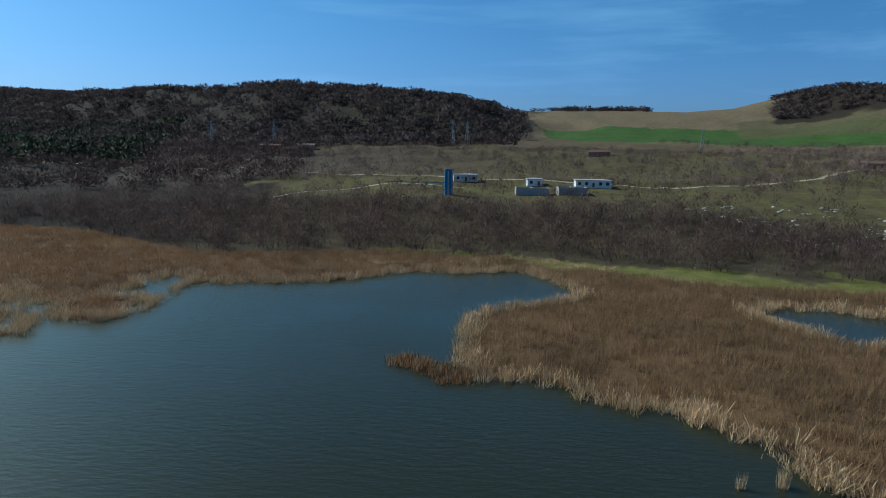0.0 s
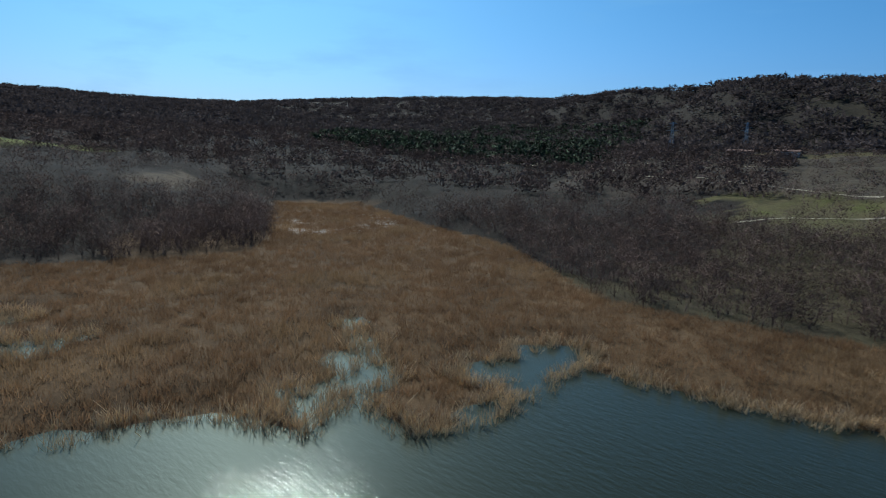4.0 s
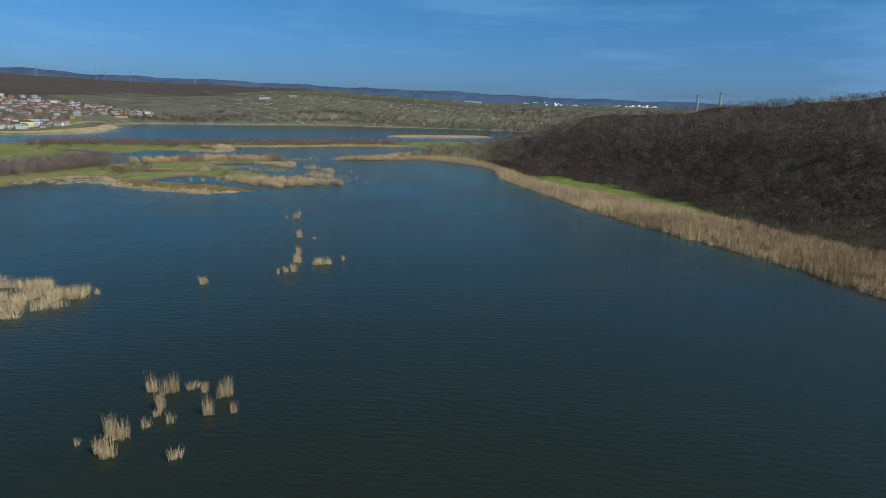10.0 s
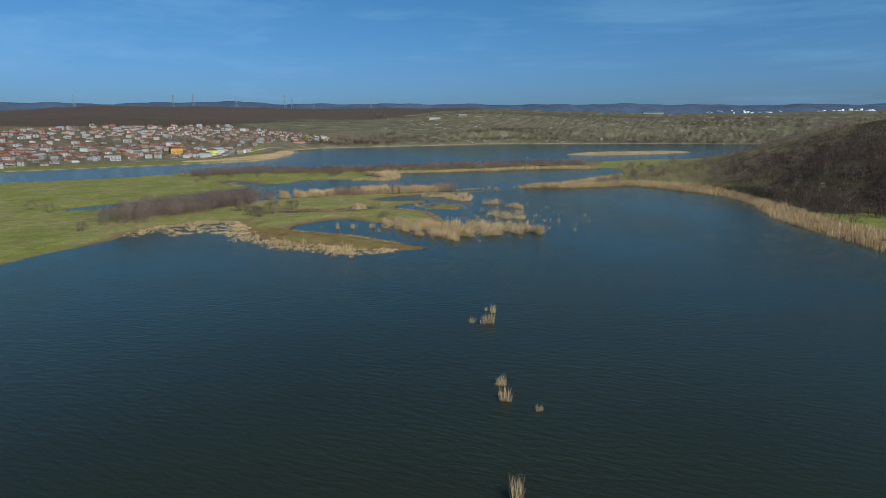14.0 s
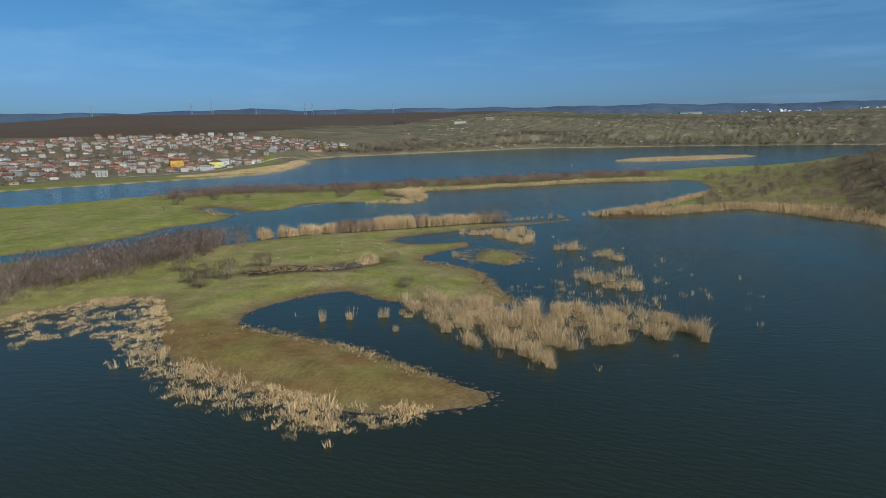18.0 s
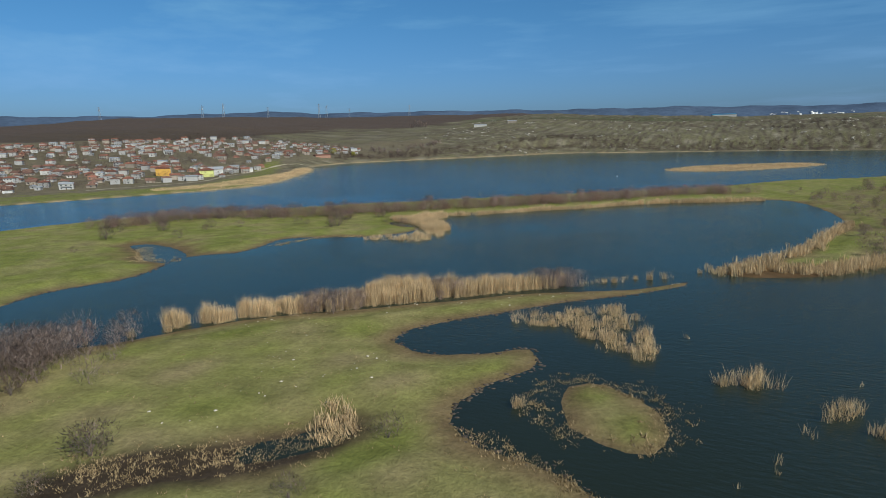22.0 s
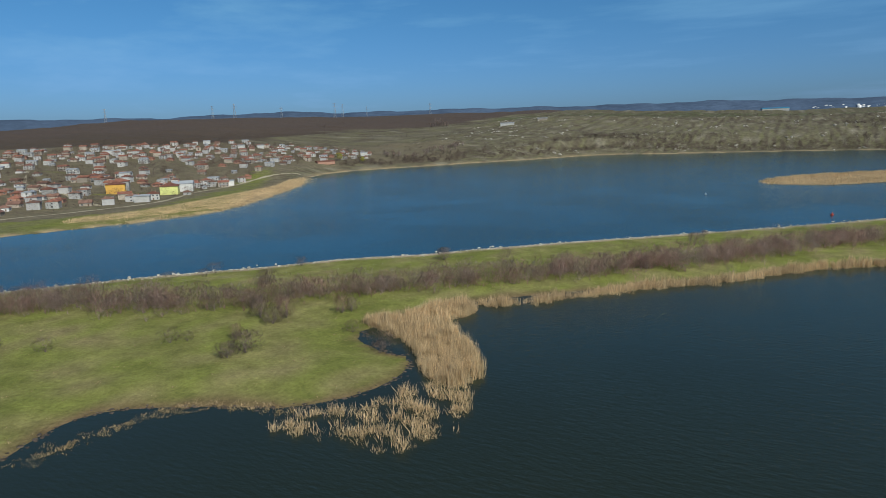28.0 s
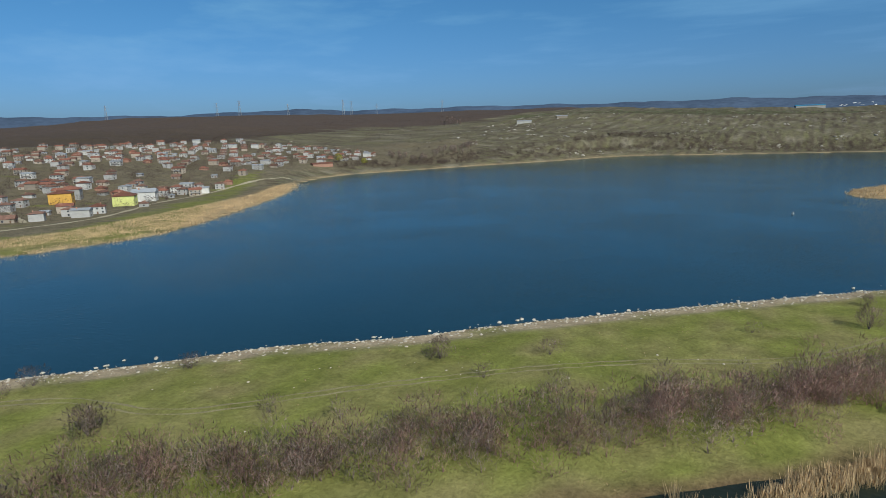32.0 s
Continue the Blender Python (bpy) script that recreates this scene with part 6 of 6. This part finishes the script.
grove = bare_tree(10.0, 240, 0.32)
for i, (x, y) in enumerate(along(46, [(x / PLAN, y / PLAN) for x, y in ((486, -1035), (450, -1020), (432, -1050), (428, -1100), (425, -1150))], 20.0)):
    ob = copy_thing(grove, Matrix()) if i else grove
    stand(ob, x, y, 53 * i, 0.1)
    s_ = 0.75 + 0.07 * (i * 5 % 8)
    ob.scale = (s_, s_, s_)
for i in range(8):
    root = new("poplar_tree")
    v, t, n_ = twigs(np.zeros((1, 3)), 17.0, 260, 0.10, 0.30, 0.15)
    part("crown", np_mesh("crown", v, t, M_TWIG_GREY, normals=n_), root)
    v, t, n_ = stems(np.zeros((1, 3)), 16.0, 3, 0.05, 0.6)
    part("trunk", np_mesh("trunk", v, t, M_BARK, normals=n_), root)
    stand(tagged(root, "tall bare poplar in a row on the slope", "tree", "row of poplars"), 590 + 8 * i, -1458 - 5 * i, 40 * i, 0.2)


# ---- masts and pylons ----
def beam(name, a, b_, w, mat, parent):
    a, b_ = Vector(a), Vector(b_)
    q = (b_ - a).to_track_quat("Z", "Y").to_matrix()
    v = [a + q @ Vector((sx * w / 2, sy * w / 2, 0)) for sx, sy in ((-1, -1), (1, -1), (1, 1), (-1, 1))] + [b_ + q @ Vector((sx * w / 2, sy * w / 2, 0)) for sx, sy in ((-1, -1), (1, -1), (1, 1), (-1, 1))]
    return part(name, solid(name, v, [(3, 2, 1, 0), (4, 5, 6, 7), (0, 1, 5, 4), (1, 2, 6, 5), (2, 3, 7, 6), (3, 0, 4, 7)], mat), parent)


def pylon(h=24.0, thick=0.22):
    root = new("pylon")
    c = [(-2, -2), (2, -2), (2, 2), (-2, 2)]
    for i, (x, y) in enumerate(c):
        beam("leg", (x, y, -1), (x * 0.15, y * 0.15, h), thick, M_STEEL, root)
    for k in range(5):
        z0, z1 = h * k / 5, h * (k + 1) / 5
        s0, s1 = 1 - 0.85 * k / 5, 1 - 0.85 * (k + 1) / 5
        for i in range(4):
            (x0, y0), (x1, y1) = c[i], c[(i + 1) % 4]
            beam("brace", (x0 * s0, y0 * s0, z0), (x1 * s1, y1 * s1, z1), thick * 0.6, M_STEEL, root)
    for z, w in ((h * 0.72, 5.0), (h * 0.84, 4.0), (h * 0.95, 3.0)):
        beam("arm", (-w, 0, z), (w, 0, z), thick * 0.9, M_STEEL, root)
    return root


first = None
PYLONS = [(3, 600, 50, 1.0), (17, 585, 50, 0.95), (-167, 590, 40, 1.0), (205, 505, 60, 0.8), (-215, 560, 40, 1.0), (-640, -166, 100, 0.9), (-668, -89, 100, 0.9),
          (1199, -1925, 30, 1.9), (1180, -1940, 30, 1.7), (1468, -1687, 30, 1.7), (1425, -1732, 30, 1.9), (945, -2081, 20, 1.5), (1645, -1468, 40, 1.6), (1120, -1985, 30, 1.3), (1330, -1830, 30, 1.5)]
for x, y, turn, s in PYLONS:
    if first is None:
        first = ob = tagged(pylon(), "grey steel lattice power pylon", "pylon", "power pylons")
    else:
        ob = copy_thing(first, Matrix())
    stand(ob, x, y, turn, 0.2)
    ob.scale = (s, s, s)
mast = new("radio_mast")
beam("shaft", (0, 0, -1), (0, 0, 36), 0.7, M_STEEL, mast)
for k in range(3):
    a = k * 2.094
    beam("guy", (7 * math.cos(a), 7 * math.sin(a), 0), (0, 0, 28), 0.12, M_STEEL, mast)
stand(tagged(mast, "slender steel radio mast on the hilltop", "mast"), -500, -340, 0)
for i, (x, y, h) in enumerate(((-255, -478, 14), (-270, -472, 16))):
    tank = new("chimney_stack")
    bm = bmesh.new()
    bmesh.ops.create_cone(bm, cap_ends=True, segments=12, radius1=0.9, radius2=0.7, depth=h, matrix=Matrix.Translation((0, 0, h / 2)))
    me = bpy.data.meshes.new("shaft")
    bm.to_mesh(me), bm.free()
    me.materials.append(M_CONCRETE)
    part("shaft", me, tank)
    part("cap", box("cap", (-1.0, -1.0, h), (1.0, 1.0, h + 0.6), M_STEEL), tank)
    stand(tagged(tank, "dark concrete stack behind the wooded hill", "chimney", "stacks on the hill"), x, y, 0, 0.5)

# ---- the pumping station in the north ----
tower = new("water_tower")
part("shaft", box("shaft", (-1.4, -1.2, -1), (1.4, 1.2, 10.8), M_BLUE), tower)
part("side_pipe", box("side_pipe", (1.45, -0.3, -1), (2.0, 0.3, 9.6), M_CONCRETE), tower)
part("ladder", box("ladder", (-0.3, -1.32, 0), (0.3, -1.22, 10), M_STEEL), tower)
stand(tagged(tower, "tall blue-painted steel tower of the pumping station", "tower"), 0, 258, 4)
stand(tagged(house("pump_house", 12, 8, 1, 0.25, True, M_STATION, M_ROOF_GREY, False, False), "white flat-roofed pump house with dark windows", "building"), 8.5, 309, 4)
stand(tagged(house("filter_house", 7, 6, 1, 0.25, True, M_STATION, M_ROOF_GREY, False, False), "small white building behind the settling tanks", "building"), 41, 294, 0)
stand(tagged(house("workshop", 16, 8, 1, 0.25, True, M_STATION, M_ROOF_GREY, False, False), "long white workshop with a row of windows", "building"), 67.5, 289, -4)
for x, y, w in ((36, 264, 14), (53, 264, 12)):
    tank = new("settling_tank")
    part("front_wall", box("front_wall", (-w / 2, -4.3, -1), (w / 2, -4.0, 3.0), M_CONCRETE), tank)
    part("back_wall", box("back_wall", (-w / 2, 4.0, -1), (w / 2, 4.3, 3.0), M_CONCRETE), tank)
    part("side_wall", box("side_wall", (-w / 2, -3.99, -1), (-w / 2 + 0.3, 3.99, 2.99), M_CONCRETE), tank)
    part("side_wall", box("side_wall", (w / 2 - 0.3, -3.99, -1), (w / 2, 3.99, 2.99), M_CONCRETE), tank)
    part("walkway", box("walkway", (-0.6, -3.98, 2.7), (0.6, 3.98, 2.95), M_STEEL), tank)
    stand(tagged(tank, "grey concrete settling tank with a walkway", "tank", "settling tanks"), x, y, -2)
pipe = new("pipeline")
beam("pipe", (-15, 0, 1.2), (14, 0, 1.2), 0.35, M_BLUE, pipe)
for x in (-12, -4, 4, 12):
    part("support", box("support", (x - 0.3, -0.4, -1), (x + 0.3, 0.4, 0.84), M_CONCRETE), pipe)
stand(tagged(pipe, "blue pipe on concrete supports by the tower", "pipe"), -14, 288, 3)
stand(tagged(house("barn", 16, 6, 1, 1.2, False, M_BRICK, M_TILE_OLD, False, False), "low brown barn on the hillside pasture", "barn"), 113, 467, -10)
stand(tagged(house("farm_shed", 22, 8, 1, 1.4, False, M_BRICK, M_TILE_OLD, False, False), "long farm shed with a rusty roof", "shed"), 272, 400, -35)
stand(tagged(house("farm_house", 9, 8, 2, 1.6, False, M_WHITE, M_ROOF_GREY), "white farm house beside the long shed", "house"), 290, 392, -35)
stand(tagged(house("hut", 8, 6, 1, 0.3, True, M_GREY_WALL, M_ROOF_GREY, False, False), "pale hut among dark pines", "hut"), -310, 570, 20)
stand(tagged(house("ruined_shed", 16, 7, 1, 1.0, False, M_BRICK, M_TILE_OLD, False, False), "dilapidated brick shed by the quarry road", "shed"), -150, 520, 10)
stand(tagged(house("ruined_shed", 14, 7, 1, 1.0, False, M_GREY_WALL, M_TILE_OLD, False, False), "second dilapidated shed by the quarry road", "shed"), -120, 520, 5)
stand(tagged(house("exhibition_hall", 60, 26, 2, 2.0, False, M_WHITE, M_BLUE, False, False), "long white and blue hall on the plateau", "hall"), -18, -2084, 8)
stand(tagged(house("hilltop_house", 26, 9, 1, 1.0, False, M_WHITE, M_ROOF_GREY, False, False), "long white house on the crest above the lake", "house"), 455, -1440, 20)
stand(tagged(house("hilltop_house", 18, 9, 1, 1.0, False, M_CREAM, M_ROOF_GREY, False, False), "pale house on the crest above the lake", "house"), 395, -1470, 20)

# pale blocks of the far town
city_v, city_t = [], []
for i in range(520):
    az_ = math.radians(164.5 + 12.0 * rng.rand() ** 0.9)
    r_ = 3990 + 170 * rng.rand() ** 1.4
    x, y = CX - math.sin(az_) * r_, CY + math.cos(az_) * r_
    w, h = 3 + 6 * rng.rand(), 4 + 13 * rng.rand() ** 3
    z = 80 + (r_ - 3990) * 0.24
    a = np.array([(sx * w, sy * 7, sz) for sz in (-30, h) for sx, sy in ((-1, -1), (1, -1), (1, 1), (-1, 1))]) + np.array([x, y, z])
    city_v.append(a)
    city_t.append(np.array([(0, 1, 5), (0, 5, 4), (1, 2, 6), (1, 6, 5), (2, 3, 7), (2, 7, 6), (3, 0, 4), (3, 4, 7), (4, 5, 6), (4, 6, 7)]) + 8 * i)
stuff("far_town", (np.concatenate(city_v), np.concatenate(city_t)), M_STATION, "pale apartment blocks of a distant town", "town")

# ---- tracks, draped over the ground ----
def track(name, points, width, label, true_scale=False, mat=None, off=0.0):
    line = smooth_line([(x / PLAN, y / PLAN) for x, y in points] if true_scale else points, False, 10)
    d_ = np.gradient(line, axis=0)
    n_ = np.stack((-d_[:, 1], d_[:, 0]), 1) / (np.hypot(d_[:, 0], d_[:, 1])[:, None] + 1e-9)
    wob = 0.15 * np.sin(np.arange(len(line)) * 1.7)[:, None]
    mid = line + n_ * (off + wob)
    wv = width * (0.75 + 0.3 * np.sin(np.arange(len(line)) * 0.9))[:, None]
    cols = [mid + n_ * wv * k for k in (-0.5, 0, 0.5)]
    v = np.concatenate([np.concatenate((c, surface(c[:, 0], c[:, 1])[:, None] + e), 1) for c, e in zip(cols, (0.015, 0.05, 0.015))])
    m = len(line)
    i = np.arange(m - 1)
    t = np.concatenate([np.concatenate((np.stack((o + i, o + i + 1, o + m + i + 1), 1), np.stack((o + i, o + m + i + 1, o + m + i), 1))) for o in (0, m)])
    return tagged(new(name, np_mesh(name, v, t[:, ::-1], mat or M_TRACK, True)), label, "track", kind="structure")


DIKE_TRACK = [(145.6, -313), (128.8, -327.9), (112.8, -331.9), (99.9, -343.4), (90.3, -351.4), (82, -357.9), (70.8, -364.8), (52.1, -374.5), (33, -400.2)]
for off in (-0.8, 0.8):
    track("track", DIKE_TRACK, 0.5, "worn wheel rut along the dike", off=off, mat=M_RUT)
track("shore_road", [(392, -490), (380, -545), (378, -580), (393, -612), (411, -642), (424, -685), (446, -740), (452, -785), (444, -806)], 4.0, "pale gravel road along the village shore", True)
track("village_road", [(400, -560), (470, -585), (540, -600), (640, -660)], 3.5, "pale village street", True)
track("field_road", [(740, -1150), (680, -1112), (620, -1100), (560, -1080), (520, -1040)], 5.0, "pale field road climbing the slope", True)
track("north_road", [(-260, 420), (-150, 395), (-60, 335), (0, 322), (40, 308), (77, 298), (121, 297), (156, 316), (198, 336), (214, 352), (250, 380)], 4.0, "pale gravel road past the pumping station", True)
track("station_path", [(-75, 262), (-55, 282), (-25, 292), (10, 285)], 2.2, "curved pale path in the station grounds", True)
track("hill_road", [(-520, 440), (-400, 440), (-300, 425), (-200, 430), (-110, 450)], 5.0, "stony road along the foot of the wooded hill", True)

track("embankment", [(375, -375), (357, -393), (337, -413), (323, -440), (308, -466), (304, -485)], 2.2, "pale concrete edge of the village shore", True, M_CONCRETE)
track("hilltop_track", [(-376, -212), (-386, -204), (-412, -196), (-430, -178), (-436, -160)], 3.0, "pale stony track on the hilltop pasture", True)

# ---- buoys ----
for x, y, mat, lab in ((66, -684, M_STEEL, "small grey-green channel buoy afloat"), (15, -607, M_RED, "small red channel buoy afloat")):
    b_ob = new("buoy")
    bm = bmesh.new()
    bmesh.ops.create_cone(bm, cap_ends=True, segments=12, radius1=0.6, radius2=0.5, depth=0.7, matrix=Matrix.Translation((0, 0, 0.15)))
    me = bpy.data.meshes.new("float")
    bm.to_mesh(me), bm.free()
    me.materials.append(mat)
    part("float", me, b_ob)
    bm = bmesh.new()
    bmesh.ops.create_cone(bm, cap_ends=True, segments=8, radius1=0.25, radius2=0.08, depth=0.7, matrix=Matrix.Translation((0, 0, 0.8)))
    me = bpy.data.meshes.new("topmark")
    bm.to_mesh(me), bm.free()
    me.materials.append(mat)
    part("topmark", me, b_ob)
    b_ob.matrix_basis = pose(x, y, 0)
    tagged(b_ob, lab, "buoy")
